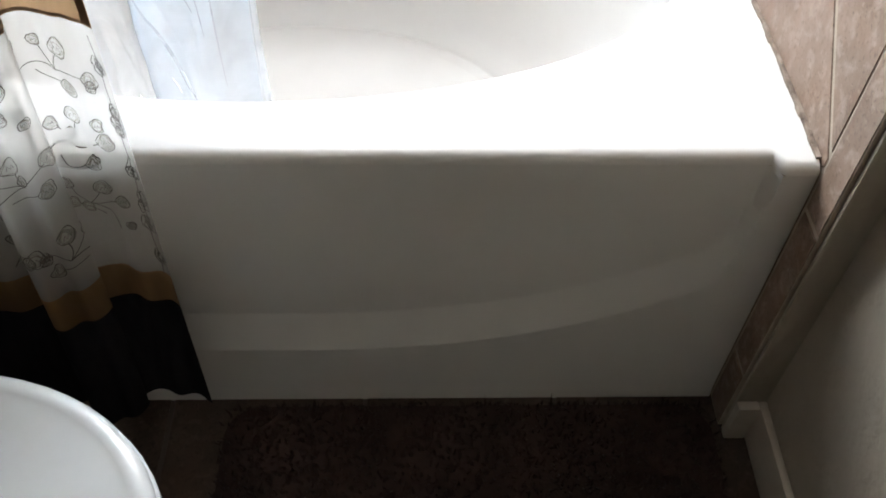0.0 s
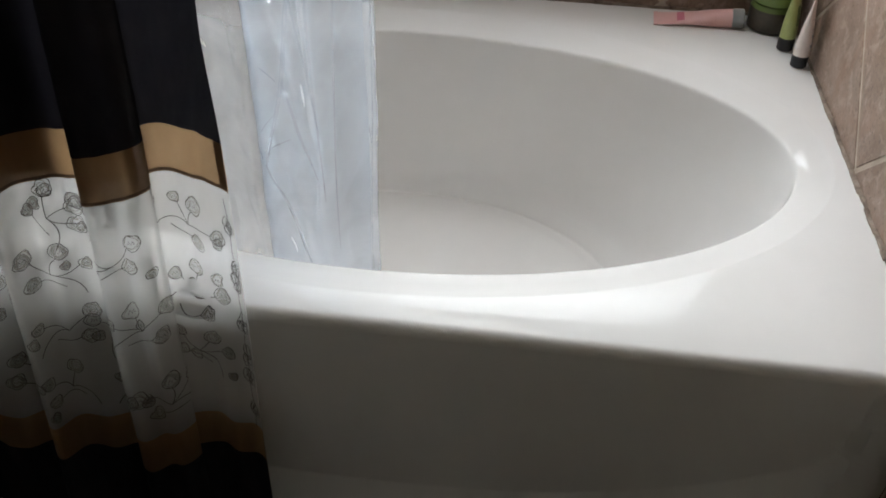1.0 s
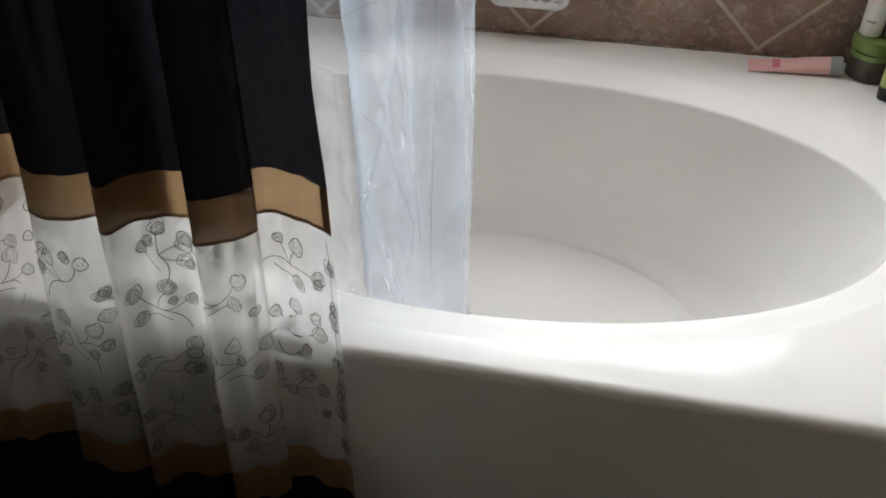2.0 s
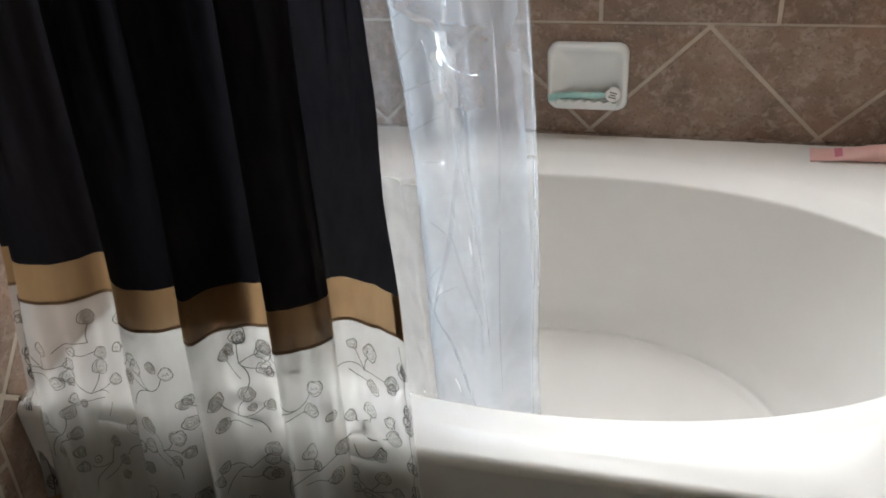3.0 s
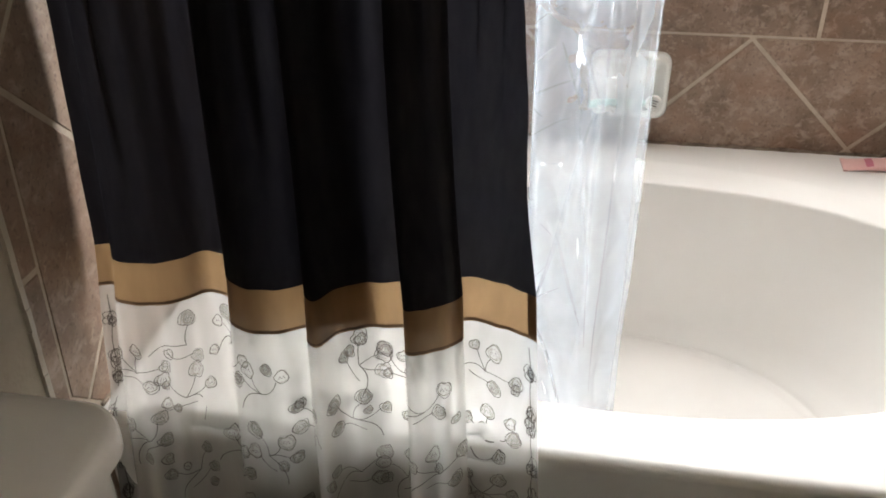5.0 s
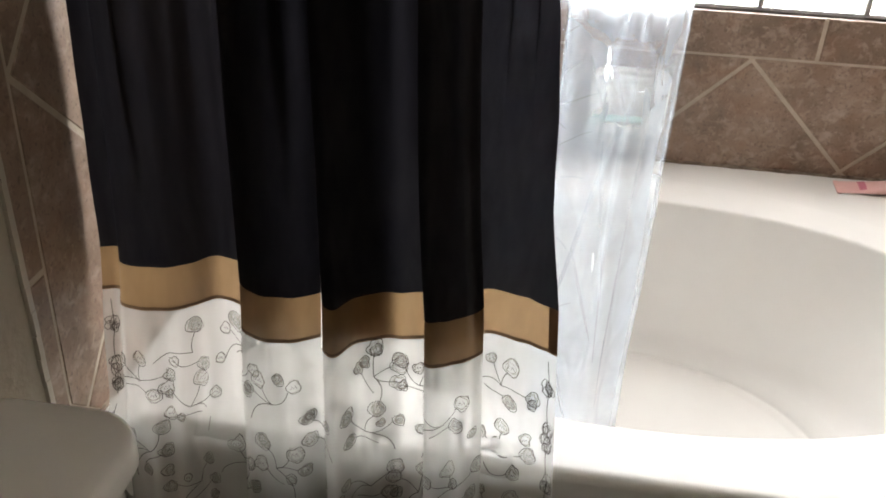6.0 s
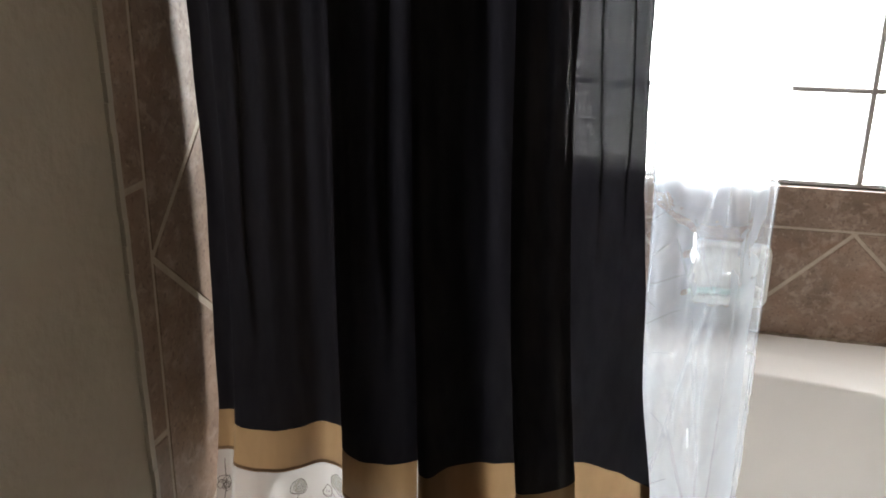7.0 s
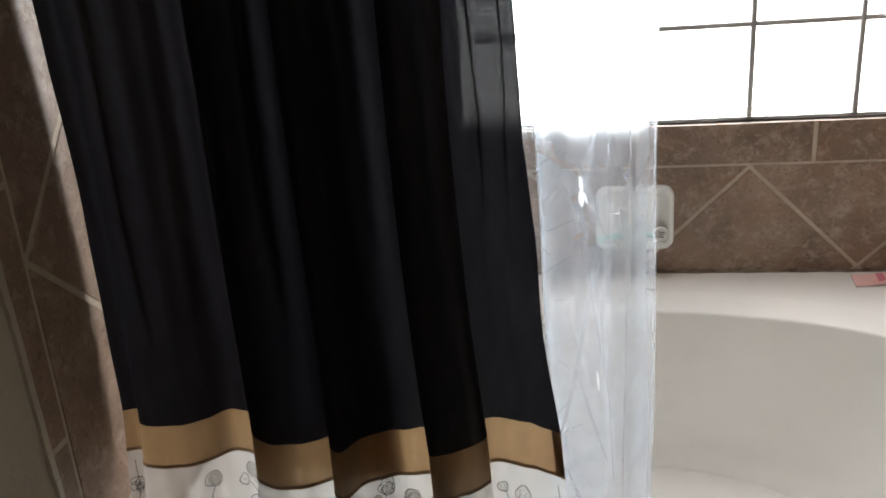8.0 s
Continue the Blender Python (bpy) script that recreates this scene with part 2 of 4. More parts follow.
# ---- building helpers ----
def part(name, bm, material, parent, label="", smooth=True):
    me = bpy.data.meshes.new(name)
    if isinstance(bm, bmesh.types.BMesh):
        bmesh.ops.recalc_face_normals(bm, faces=bm.faces)
        bm.to_mesh(me)
        bm.free()
    else:
        me.from_pydata(bm[0], [], bm[1])
    me.materials.append(material)
    if smooth:
        me.polygons.foreach_set("use_smooth", [True] * len(me.polygons))
        me.set_sharp_from_angle(angle=radians(40))
    ob = new(name, me)
    ob.parent = parent
    if label:
        ob["label"] = label
    return ob


def thing(name, label, category, at=(0, 0, 0), group="", kind=""):
    ob = new(name)
    ob.empty_display_size = 0.05
    ob.location = at
    return tagged(ob, label, category, group, kind)


def box(bm, x0, x1, y0, y1, z0, z1, bevel=0.0, segs=2):
    vs = [bm.verts.new((x, y, z)) for x in (x0, x1) for y in (y0, y1) for z in (z0, z1)]
    fs = [bm.faces.new([vs[i] for i in q]) for q in ((0, 1, 3, 2), (4, 6, 7, 5), (0, 4, 5, 1), (2, 3, 7, 6), (0, 2, 6, 4), (1, 5, 7, 3))]
    if bevel:
        bmesh.ops.bevel(bm, geom=list({e for f in fs for e in f.edges}), offset=bevel, segments=segs, profile=0.6, affect="EDGES")
    return bm


def boxed(*a, **k):
    return box(bmesh.new(), *a, **k)


def rings(loops, closed=True, cap_start=False, cap_end=False):
    """A skin over loops of equally many points."""
    n = len(loops[0])
    verts = [v for lp in loops for v in lp]
    faces = []
    for i in range(len(loops) - 1):
        for j in range(n if closed else n - 1):
            k = (j + 1) % n
            faces.append((i * n + j, i * n + k, (i + 1) * n + k, (i + 1) * n + j))
    if cap_start:
        faces.append(tuple(reversed(range(n))))
    if cap_end:
        faces.append(tuple((len(loops) - 1) * n + j for j in range(n)))
    return verts, faces


def mesh_of(verts, faces):
    bm = bmesh.new()
    vs = [bm.verts.new(v) for v in verts]
    for f in faces:
        bm.faces.new([vs[i] for i in f])
    return bm


def lathe(profile, n=32, at=(0, 0, 0), sx=1.0, sy=1.0):
    """A turned body from (radius, height) pairs."""
    loops = [[(at[0] + r * sx * math.cos(2 * math.pi * k / n), at[1] + r * sy * math.sin(2 * math.pi * k / n), at[2] + z) for k in range(n)] for r, z in profile]
    return mesh_of(*rings(loops, True, True, True))


def smooth(e0, e1, v):
    t = min(1.0, max(0.0, (v - e0) / (e1 - e0)))
    return t * t * (3 - 2 * t)


def spline(knots, per):
    """Catmull-Rom through the knots."""
    k = [Vector(p) for p in knots]
    k = [k[0] * 2 - k[1]] + k + [k[-1] * 2 - k[-2]]
    out = []
    for i in range(1, len(k) - 2):
        for s in range(per):
            t = s / per
            a, b, c, d = k[i - 1:i + 3]
            out.append(0.5 * (2 * b + (c - a) * t + (2 * a - 5 * b + 4 * c - d) * t * t + (3 * b - a - 3 * c + d) * t ** 3))
    return out + [k[-2]]


def clip(poly, axis, limit, keep_below):
    out = []
    for i, p in enumerate(poly):
        q = poly[(i + 1) % len(poly)]
        inp, inq = (p[axis] <= limit) == keep_below, (q[axis] <= limit) == keep_below
        if inp:
            out.append(p)
        if inp != inq:
            t = (limit - p[axis]) / (q[axis] - p[axis])
            out.append((p[0] + t * (q[0] - p[0]), p[1] + t * (q[1] - p[1])))
    return out


# ---- walls, floor, ceiling ----
def wall(name, label, boxes, material):
    bm = bmesh.new()
    for b in boxes:
        box(bm, *b)
    return tagged(part(name, bm, material, None, smooth=False), label, "wall", kind="structure")


T = 0.14
ZT = 2.06


def seam_left(z):
    """Where the diagonal tiles end and the edge strip begins: a joint a little out of plumb."""
    return -0.024 + 0.069 * (z - 1.25)


def bead_left(z):
    """The rough paint line that ends the edge strip."""
    return -0.075 + 0.046 * (z - 1.2)




def slab(bm, x0, x1, near, far, z0, z1):
    """A box whose y limits follow near(z) and far(z)."""
    vs = [bm.verts.new((x, y(z), z)) for x in (x0, x1) for y in (near, far) for z in (z0, z1)]
    for q in ((0, 1, 3, 2), (4, 6, 7, 5), (0, 4, 5, 1), (2, 3, 7, 6), (0, 2, 6, 4), (1, 5, 7, 3)):
        bm.faces.new([vs[i] for i in q])


wall_back = wall("wall_back", "back wall of the tub alcove with a window opening", [
    (-T, WIN_L, D + 0.009, D + T, 0, CEIL), (WIN_R, XR + T, D + 0.009, D + T, 0, CEIL),
    (WIN_L, WIN_R, D + 0.009, D + T, 0, WIN_B), (WIN_L, WIN_R, D + 0.009, D + T, WIN_T, CEIL)], GROUT)
bm = bmesh.new()
slab(bm, -T, -0.003, lambda z: FRONT, bead_left, 0, CEIL)
slab(bm, -T, -0.009, lambda z: bead_left(z), lambda z: D + 0.009, 0, CEIL)
wall_left = tagged(part("wall_left", bm, PLASTER, None, smooth=False), "beige textured plaster wall behind the toilet", "wall", kind="structure")
wall_right = wall("wall_right", "beige textured plaster wall ending at the tub alcove", [(XR, XR + T, FRONT, -0.088, 0, CEIL), (W + 0.009, XR + T, -0.088, D + 0.009, 0, CEIL)], PLASTER)
# never in view: its dark colour keeps the tub apron dim
wall_front = wall("wall_front", "plain unseen wall closing the bathroom, darkened to cut bounced light", [(-T, XR + T, FRONT - T, FRONT, 0, CEIL)], DIM_WALL)
ceiling = wall("ceiling", "plain white painted ceiling", [(-T, XR + T, FRONT - T, D + T, CEIL, CEIL + 0.1)], CEILING)
ceiling["category"] = "ceiling"
floor = wall("floor", "dark brown tiled bathroom floor", [(-T, XR + T, FRONT - T, D + T, -0.12, FL - 0.002)], FLOORGROUT)
floor["category"] = "floor"
grout_back = tagged(part("grout_bed_back", boxed(-0.002, W + 0.002, D + 0.0014, D + 0.0088, H - 0.02, WIN_B - 0.004), GROUT, None, smooth=False), "beige grout bed between the wall tiles", "grout", kind="structure")
bed = bmesh.new()
slab(bed, -0.0088, -0.0014, lambda z: bead_left(z) + 0.003, lambda z: D, 0, ZT)
grout_left = tagged(part("grout_bed_left", bed, GROUT, None, smooth=False), "beige grout bed between the wall tiles", "grout", kind="structure")
grout_right = tagged(part("grout_bed_right", boxed(W + 0.0014, W + 0.0088, -0.084, D, 0.0, ZT), GROUT, None, smooth=False), "beige grout bed between the wall tiles", "grout", kind="structure")
# plaster bead where the paint meets the tile on the left, return edge on the right
bm = bmesh.new()
for k in range(60):
    z0 = ZT * k / 60
    j = 0.0022 * noise.noise((k * 0.5, 0, 0))
    slab(bm, -0.004, 0.003 + j * 0.6, lambda z: bead_left(z) - 0.007 + j, lambda z: bead_left(z) + 0.0025, z0, z0 + ZT / 60 - 0.0004)
tagged(part("trim_left", bm, BASE, None, smooth=False), "rough cream paint bead along the tile edge", "trim", kind="structure")
tagged(part("trim_right", boxed(W + 0.006, XR + 0.004, -0.094, -0.0885, 0, CEIL, bevel=0.002), PLASTER, None), "plaster return beside the tiled alcove", "trim", kind="structure")
# baseboards
for name, a in (("baseboard_right", (XR - 0.014, XR, FRONT, -0.095, FL, 0.10 + FL)), ("baseboard_left", (0.0, 0.012, FRONT, -0.135, FL, 0.10 + FL))):
    tagged(part(name, boxed(*a, bevel=0.004), BASE, None), "cream painted wooden baseboard", "baseboard", kind="structure")
tagged(part("baseboard_end", boxed(W + 0.004, XR - 0.0142, -0.112, -0.0945, FL, 0.10 + FL, bevel=0.004), BASE, None), "short cream baseboard return at the alcove corner", "baseboard", kind="structure")

# ---- window ----
win = tagged(thing("window_1", "overexposed daylight window with a thin grey grid", "window", (WIN_L, D + 0.03, WIN_B)), kind="structure")
FY = 0.0
x1, z1 = WIN_R - WIN_L, WIN_T - WIN_B
bm = bmesh.new()
for a in ((0, 0.012, FY, FY + 0.05, 0, z1), (x1 - 0.012, x1, FY, FY + 0.05, 0, z1), (0.012, x1 - 0.012, FY, FY + 0.05, 0, 0.008), (0.012, x1 - 0.012, FY, FY + 0.05, z1 - 0.012, z1)):
    box(bm, *a)
part("window_frame", bm, MUNTIN, win, smooth=False)
nx, nz = 5, 5
for i in range(1, nx):
    x = i * PANE
    part("muntin", boxed(x - 0.0055, x + 0.0055, FY - 0.008, FY + 0.008, 0.008, z1 - 0.012, bevel=0.003), MUNTIN, win)
for k in range(1, nz):
    z = ROW * k
    part("muntin", boxed(0.012, x1 - 0.012, FY - 0.0065, FY + 0.0065, z - 0.0055, z + 0.0055, bevel=0.003), MUNTIN, win)
for i in range(nx):
    for k in range(nz):
        xa, xb = max(0.012, i * PANE + 0.004), min(x1 - 0.012, (i + 1) * PANE - 0.004)
        za, zb = max(0.008, ROW * k + 0.004), (ROW * (k + 1) - 0.004 if k < nz - 1 else z1 - 0.012)
        pane = part("pane", boxed(xa, xb, FY - 0.002, FY + 0.002, za, zb), GLASS, win, smooth=False)
        pane.visible_shadow = False
part("window_sill", boxed(0.0, x1, -0.021, FY, -0.006, 0.0, bevel=0.002), TILE, win)
tagged(part("backdrop", boxed(-2.5, 4.2, D + 1.6, D + 1.62, -1.5, 4.5), DAY, None, smooth=False), "bright hazy daylight outside the window", "backdrop", kind="structure")

# ---- bathtub ----
CX, CY = 0.76, 0.470


def proud(x, z):
    """How far the apron stands forward: a recessed panel whose lower edge is a shallow arc."""
    u = abs(x - CX)
    low = 0.195 + 0.14 * (u / 0.63) ** 2.6 + 0.62 * smooth(0.655, 0.757, u) ** 2
    up = min(1.0, max(0.0, (low + 0.043 - z) / 0.074))
    return 0.005 + 0.020 * up


tub = thing("bathtub", "white acrylic bathtub with an oval basin and panelled apron", "bathtub", (CX, 0.5, 0))
off = Vector((CX, 0.5, 0))
angles = []
corners = [(W - 0.002, 0), (W - 0.002, D - 0.002), (0.002, D - 0.002), (0.002, 0)]
for i, c in enumerate(corners):
    d = corners[(i + 1) % 4]
    n = 48 if i % 2 == 0 else 220
    for s in range(n):
        t = s / n
        angles.append((c[0] + (d[0] - c[0]) * t, c[1] + (d[1] - c[1]) * t))


def ell(p, cx, cy, a, b, z, power=2.0):
    dx, dy = p[0] - CX, p[1] - CY
    th = math.atan2(dy / 0.4, dx / 0.7)
    c, s = math.cos(th), math.sin(th)
    return (cx + a * math.copysign(abs(c) ** (2 / power), c), cy + b * math.copysign(abs(s) ** (2 / power), s), z)


def edge(p, inset, z):
    x, y = p
    if y < 0.001:
        y = -proud(x, H - NOSE)
    front = -proud(x, H - NOSE)
    return (min(max(x, 0.002), W - 0.002), min(max(y, front + inset), D - 0.002), z)


NOSE = 0.016
loops = [[edge(p, NOSE * (1 - math.cos(radians(a))), H - NOSE * (1 - math.sin(radians(a)))) for p in angles] for a in (0, 12, 25, 38, 52, 66, 78, 90)]
loops.append([(min(max(p[0], 0.006), W - 0.006), min(max(p[1], 0.026), D - 0.006), H) for p in angles])
# lip: a shallow bevelled band between the flat deck and the basin
for t, dz in ((0, 0.0), (0.02, -0.0003), (0.06, -0.0010), (0.5, -0.0075), (0.90, -0.0135), (0.96, -0.0160), (0.985, -0.0190), (1.0, -0.0250)):
    loops.append([ell(p, CX, 0.490 + (0.485 - 0.490) * t, 0.735 + (0.675 - 0.735) * t, 0.437 + (0.365 - 0.437) * t, H + dz) for p in angles])
for t in (0.12, 0.3, 0.5, 0.7, 0.82, 0.88, 0.92, 0.95, 0.975, 0.99, 1.0):
    f = t ** 1.5
    g = smooth(0.86, 1.0, t)
    loops.append([ell(p, CX, 0.485 + (CY - 0.485) * f, 0.672 - 0.19 * f - 0.035 * g, 0.362 - 0.02 * f - 0.025 * g, H - 0.026 - 0.352 * (t ** 0.9) - 0.004 * g) for p in angles])
loops += [[ell(p, CX, CY, a, c, z) for p in angles] for a, c, z in ((.445, .3145, .2022), (.441, .311, .2024), (.436, .307, .2026), (.430, .3025, .2020), (.423, .297, .2006), (.416, .291, .1992))]
loops.append([ell(p, CX, CY, 0.2, 0.15, 0.196) for p in angles])
loops.append([ell(p, CX, CY, 0.02, 0.015, 0.195) for p in angles])
verts, faces = rings(loops, True, False, True)
part("basin", mesh_of([Vector(v) - off for v in verts], faces), ACRYLIC, tub)
nxs, nzs = 200, 170
verts, faces = [], []
for k in range(nzs + 1):
    z = (H - NOSE) * k / nzs
    for i in range(nxs + 1):
        x = 0.002 + (W - 0.004) * i / nxs
        verts.append(Vector((x, -proud(x, z) - (0.004 * smooth(0.05, 0.0, z)), z)) - off)
for k in range(nzs):
    for i in range(nxs):
        a = k * (nxs + 1) + i
        faces.append((a, a + 1, a + nxs + 2, a + nxs + 1))
part("apron", (verts, faces), ACRYLIC, tub)
part("drain", lathe([(0.001, 0.004), (0.022, 0.004), (0.03, 0.002), (0.032, -0.002)], 24, (-0.28, -0.03, 0.198)), CHROME, tub)
# caulk along the walls
for name, x0, xx1, y0, y1 in (("caulk_back", 0.0, W, D - 0.006, D), ("caulk_right", W - 0.005, W, -0.01, D - 0.006), ("caulk_left", 0.0, 0.005, -0.01, D - 0.006)):
    bm = bmesh.new()
    length = max(xx1 - x0, y1 - y0)
    n = int(length / 0.02)
    for k in range(n):
        s0, s1 = k / n, (k + 1) / n
        h = 0.005 + 0.004 * noise.noise((k * 0.37, y0 * 3 + x0, 1))
        g = 0.003 * noise.noise((k * 0.53, y0 * 3 + x0, 7))
        if xx1 - x0 > y1 - y0:
            box(bm, x0 + length * s0, x0 + length * s1, y0 + g, y1, H - 0.003, H + h)
        elif x0 > 1:
            box(bm, x0 + g, xx1, y0 + length * s0, y0 + length * s1, H - 0.003, H + h)
        else:
            box(bm, x0, xx1 + g, y0 + length * s0, y0 + length * s1, H - 0.003, H + h)
    tagged(part(name, bm, CAULK, None), "brown stained caulk line between tub and tile", "trim", kind="structure")

# ---- shower curtain ----
FOLDS = [(.008, .057), (.034, .061), (.055, .024), (.094, .020), (.134, .037), (.165, .067), (.186, .066), (.215, .058), (.280, .055), (.318, .045), (.270, .034), (.222, .020),
         (.231, -.002), (.264, -.013), (.305, -.006), (.326, .008), (.350, .030), (.400, .047), (.428, .050), (.405, .034), (.350, .018), (.337, -.010), (.354, -.026), (.376, .005), (.403, .020),
         (.445, .030), (.470, .040), (.505, .046), (.512, .036), (.480, .020), (.466, -.018), (.480, -.028), (.523, .000), (.537, .022), (.522, .044), (.528, .056), (.551, .059), (.588, .049),
         (.618, .036), (.629, .031)]
SECTION = spline([(x, y, 0) for x, y in FOLDS], 10)
ARC = [0.0]
for a, b in zip(SECTION, SECTION[1:]):
    ARC.append(ARC[-1] + (b - a).length)
Z0 = 0.828
TUCKS = [(ARC[350], 0.0085), (ARC[364], 0.0075), (ARC[374], 0.006), (ARC[30], 0.007), (ARC[138], 0.006), (ARC[212], 0.005)]   # narrow doubled tucks in the upper cloth


def drape(s, z):
    """The point of the curtain at arc length s along the hem and height z."""
    s = min(max(s, 0.0), ARC[-1])
    i = min(len(ARC) - 2, max(0, int(np.searchsorted(ARC, s)) - 1))
    p = SECTION[i].lerp(SECTION[i + 1], (s - ARC[i]) / (ARC[i + 1] - ARC[i]))
    k = (p.x - 0.008) / 0.621
    dz = z - Z0
    left = 0.010 + 0.0045 * noise.noise((0, z * 9, 31)) * (1 - smooth(0.0, 0.12, s))
    right = 0.629 - (0.045 * (1 - math.exp(-dz / 0.25)) if dz > 0 else 0.068 * dz)
    x = left + (right - left) * k
    amp = 1.0 - 0.25 * smooth(0, 1.0, dz) - 0.30 * smooth(0, 0.45, -dz)
    y = 0.02 + (p.y - 0.02) * amp
    y += (0.06 + 0.09 * k) * (1 - math.exp(-max(dz, 0) / 0.4)) - 0.205 * max(-dz, 0)
    y += 0.0022 * noise.noise((s * 40, z * 2.2, 0)) + 0.005 * noise.noise((s * 9, z * 3.0, 4))
    x += 0.003 * noise.noise((s * 12, z * 2.5, 9))
    y += 0.0035 * smooth(0.02, 0.4, dz) * math.sin(s * 170 + 3 * noise.noise((s * 6, z * 0.8, 12)))
    right_edge = smooth(ARC[-1] - 0.06, ARC[-1], s)
    x += right_edge * smooth(0.0, 0.08, dz) * (0.0045 * noise.noise((z * 7, 2, 44)) + 0.002 * noise.noise((z * 24, 5, 44)))
    for at, depth in TUCKS:
        at += 0.012 * noise.noise((at * 30, z * 3.5, 61)) + 0.016 * (z - 1.3)
        q = s - at
        if abs(q) < 0.05:
            full = depth * smooth(0.10, 0.36, dz + 0.12 * noise.noise((at * 50, 0, 70))) * math.exp(-(q / 0.02) ** 2)
            x -= 1.3 * full * math.tanh(q / 0.0055)
            y += 0.6 * full * math.tanh(q / 0.0055)
    y += 0.0042 * smooth(0.03, 0.14, -dz) * math.sin(s * 115 + 4 * noise.noise((s * 7, z * 1.1, 15)))
    if z < H + 0.04:
        lim = -0.02 + 0.004 * noise.noise((s * 30, z * 5, 2))
        y = min(y, lim + (0.06 * max(0, (z - H) / 0.04)))
    return Vector((max(x, 0.006), y, z))


curtain = thing("shower_curtain", "black shower curtain with gold bands and embroidered white sheer panel", "curtain", (0.33, 0.19, 1.97))
coff = Vector((0.33, 0.19, 1.97))


def hem_z(s, z):
    return z + 0.004 * noise.noise((s * 7, z * 10, 3)) + 0.0011 * noise.noise((s * 55, 0, 21))


def panel(name, za, zb, material, label="", push=0.0, cols=400, step=0.02):
    rows = max(2, int((zb - za) / step) + 1)
    pts = []
    for k in range(rows + 1):
        for i in range(cols + 1):
            s = ARC[-1] * i / cols
            z = hem_z(s, za) + (hem_z(s, zb) - hem_z(s, za)) * k / rows
            pts.append(drape(s, z) + Vector((0, -push, 0)) - coff)
    gap = int(cols * ARC[152] / ARC[-1])              # a seam that has come open between two pleats
    faces = [(k * (cols + 1) + i, k * (cols + 1) + i + 1, (k + 1) * (cols + 1) + i + 1, (k + 1) * (cols + 1) + i) for k in range(rows) for i in range(cols)
             if i != gap or not 0.74 < za + (zb - za) * (k + 0.5) / rows < 0.885]
    return part(name, (pts, faces), material, curtain, label)


panel("upper_panel", 0.826, 1.96, BLACK, "opaque black cloth hanging in soft pleats", cols=640, step=0.03)
panel("gold_band", 0.769, 0.826, GOLD, "plain gold-brown cloth band")
panel("band_seam", 0.7655, 0.7705, PIPING, "dark brown stitched edge", push=0.0012, step=0.004)
panel("sheer_panel", 0.407, 0.7685, SHEER, "white sheer cloth with dark floral embroidery")
panel("lower_gold_band", 0.352, 0.407, GOLD, "plain gold-brown cloth band")
panel("hem_panel", 0.150, 0.352, BLACK, "opaque black cloth hem")


def side_hem(name, s0, s1, za, zb, material, label):
    """A doubled turned edge laid on the cloth."""
    pts = [drape(s0 + (s1 - s0) * i / 6, za + (zb - za) * k / 8) + Vector((0, -0.0016, 0)) - coff for k in range(9) for i in range(7)]
    part(name, (pts, [(k * 7 + i, k * 7 + i + 1, (k + 1) * 7 + i + 1, (k + 1) * 7 + i) for k in range(8) for i in range(6)]), material, curtain, label)


side_hem("side_hem", ARC[-1] - 0.013, ARC[-1], 0.768, 0.827, PIPING, "dark doubled side hem")


# embroidery: sprigs of ringed buds on thin stems, following the cloth
def ribbon(bm, pts, width, index=0):
    """A thread laid on the cloth along (s, z) points."""
    prev = None
    for i, (s, z) in enumerate(pts):
        a, b = pts[max(0, i - 1)], pts[min(len(pts) - 1, i + 1)]
        t = Vector((b[0] - a[0], b[1] - a[1]))
        if t.length < 1e-6:
            continue
        t.normalize()
        q = []
        for sgn in (-1, 1):
            ss, zz = s - t.y * sgn * width / 2, z + t.x * sgn * width / 2
            p = drape(ss, zz)
            e = drape(ss + 0.004, zz) - drape(ss - 0.004, zz)
            n = e.cross(Vector((0, 0, 1)))
            n = n.normalized() if n.length > 1e-7 else Vector((0, -1, 0))
            q.append(bm.verts.new(p + n * 0.0013 - coff))
        if prev:
            bm.faces.new((prev[0], prev[1], q[1], q[0])).material_index = index
        prev = q


def bud(bm, rng, s, z, r, turn):
    """A bud of three or four uneven heart-shaped rings with a small zigzag in it."""
    if rng.random() < 0.4:
        lay = []
        for i in range(10):
            a = 2 * math.pi * i / 10
            w = r * (0.86 + 0.16 * math.sin(2 * a + r * 700))
            ss, zz = s + w * math.sin(a) * 0.9, z + w * math.cos(a) - 0.1 * r
            e = drape(ss + 0.004, zz) - drape(ss - 0.004, zz)
            n = e.cross(Vector((0, 0, 1)))
            n = n.normalized() if n.length > 1e-7 else Vector((0, -1, 0))
            lay.append(bm.verts.new(drape(ss, zz) + n * 0.0007 - coff))
        bm.faces.new(lay).material_index = 1
    for k in range(rng.choice((2, 3, 4, 4))):
        rr = r * (1 - 0.15 * k) * rng.uniform(0.90, 1.06)
        ox, oz = rng.uniform(-0.1, 0.1) * r, rng.uniform(-0.12, 0.06) * r
        pts = []
        for i in range(19):
            a = 2 * math.pi * i / 18 + turn
            w = rr * (1 - 0.30 * max(0, math.cos(a - turn)) ** 8 + 0.08 * math.sin(3 * a + k) + 0.05 * math.sin(5 * a + r * 900))
            pts.append((s + ox + w * math.sin(a) * 0.92, z + oz + w * math.cos(a)))
        ribbon(bm, pts, 0.0007 if k else 0.0010, 2 if k else 0)
    zig = [(s + r * (-0.35 + 0.175 * i), z + r * (0.1 if i % 2 else -0.3)) for i in range(5)]
    ribbon(bm, zig, 0.0009)


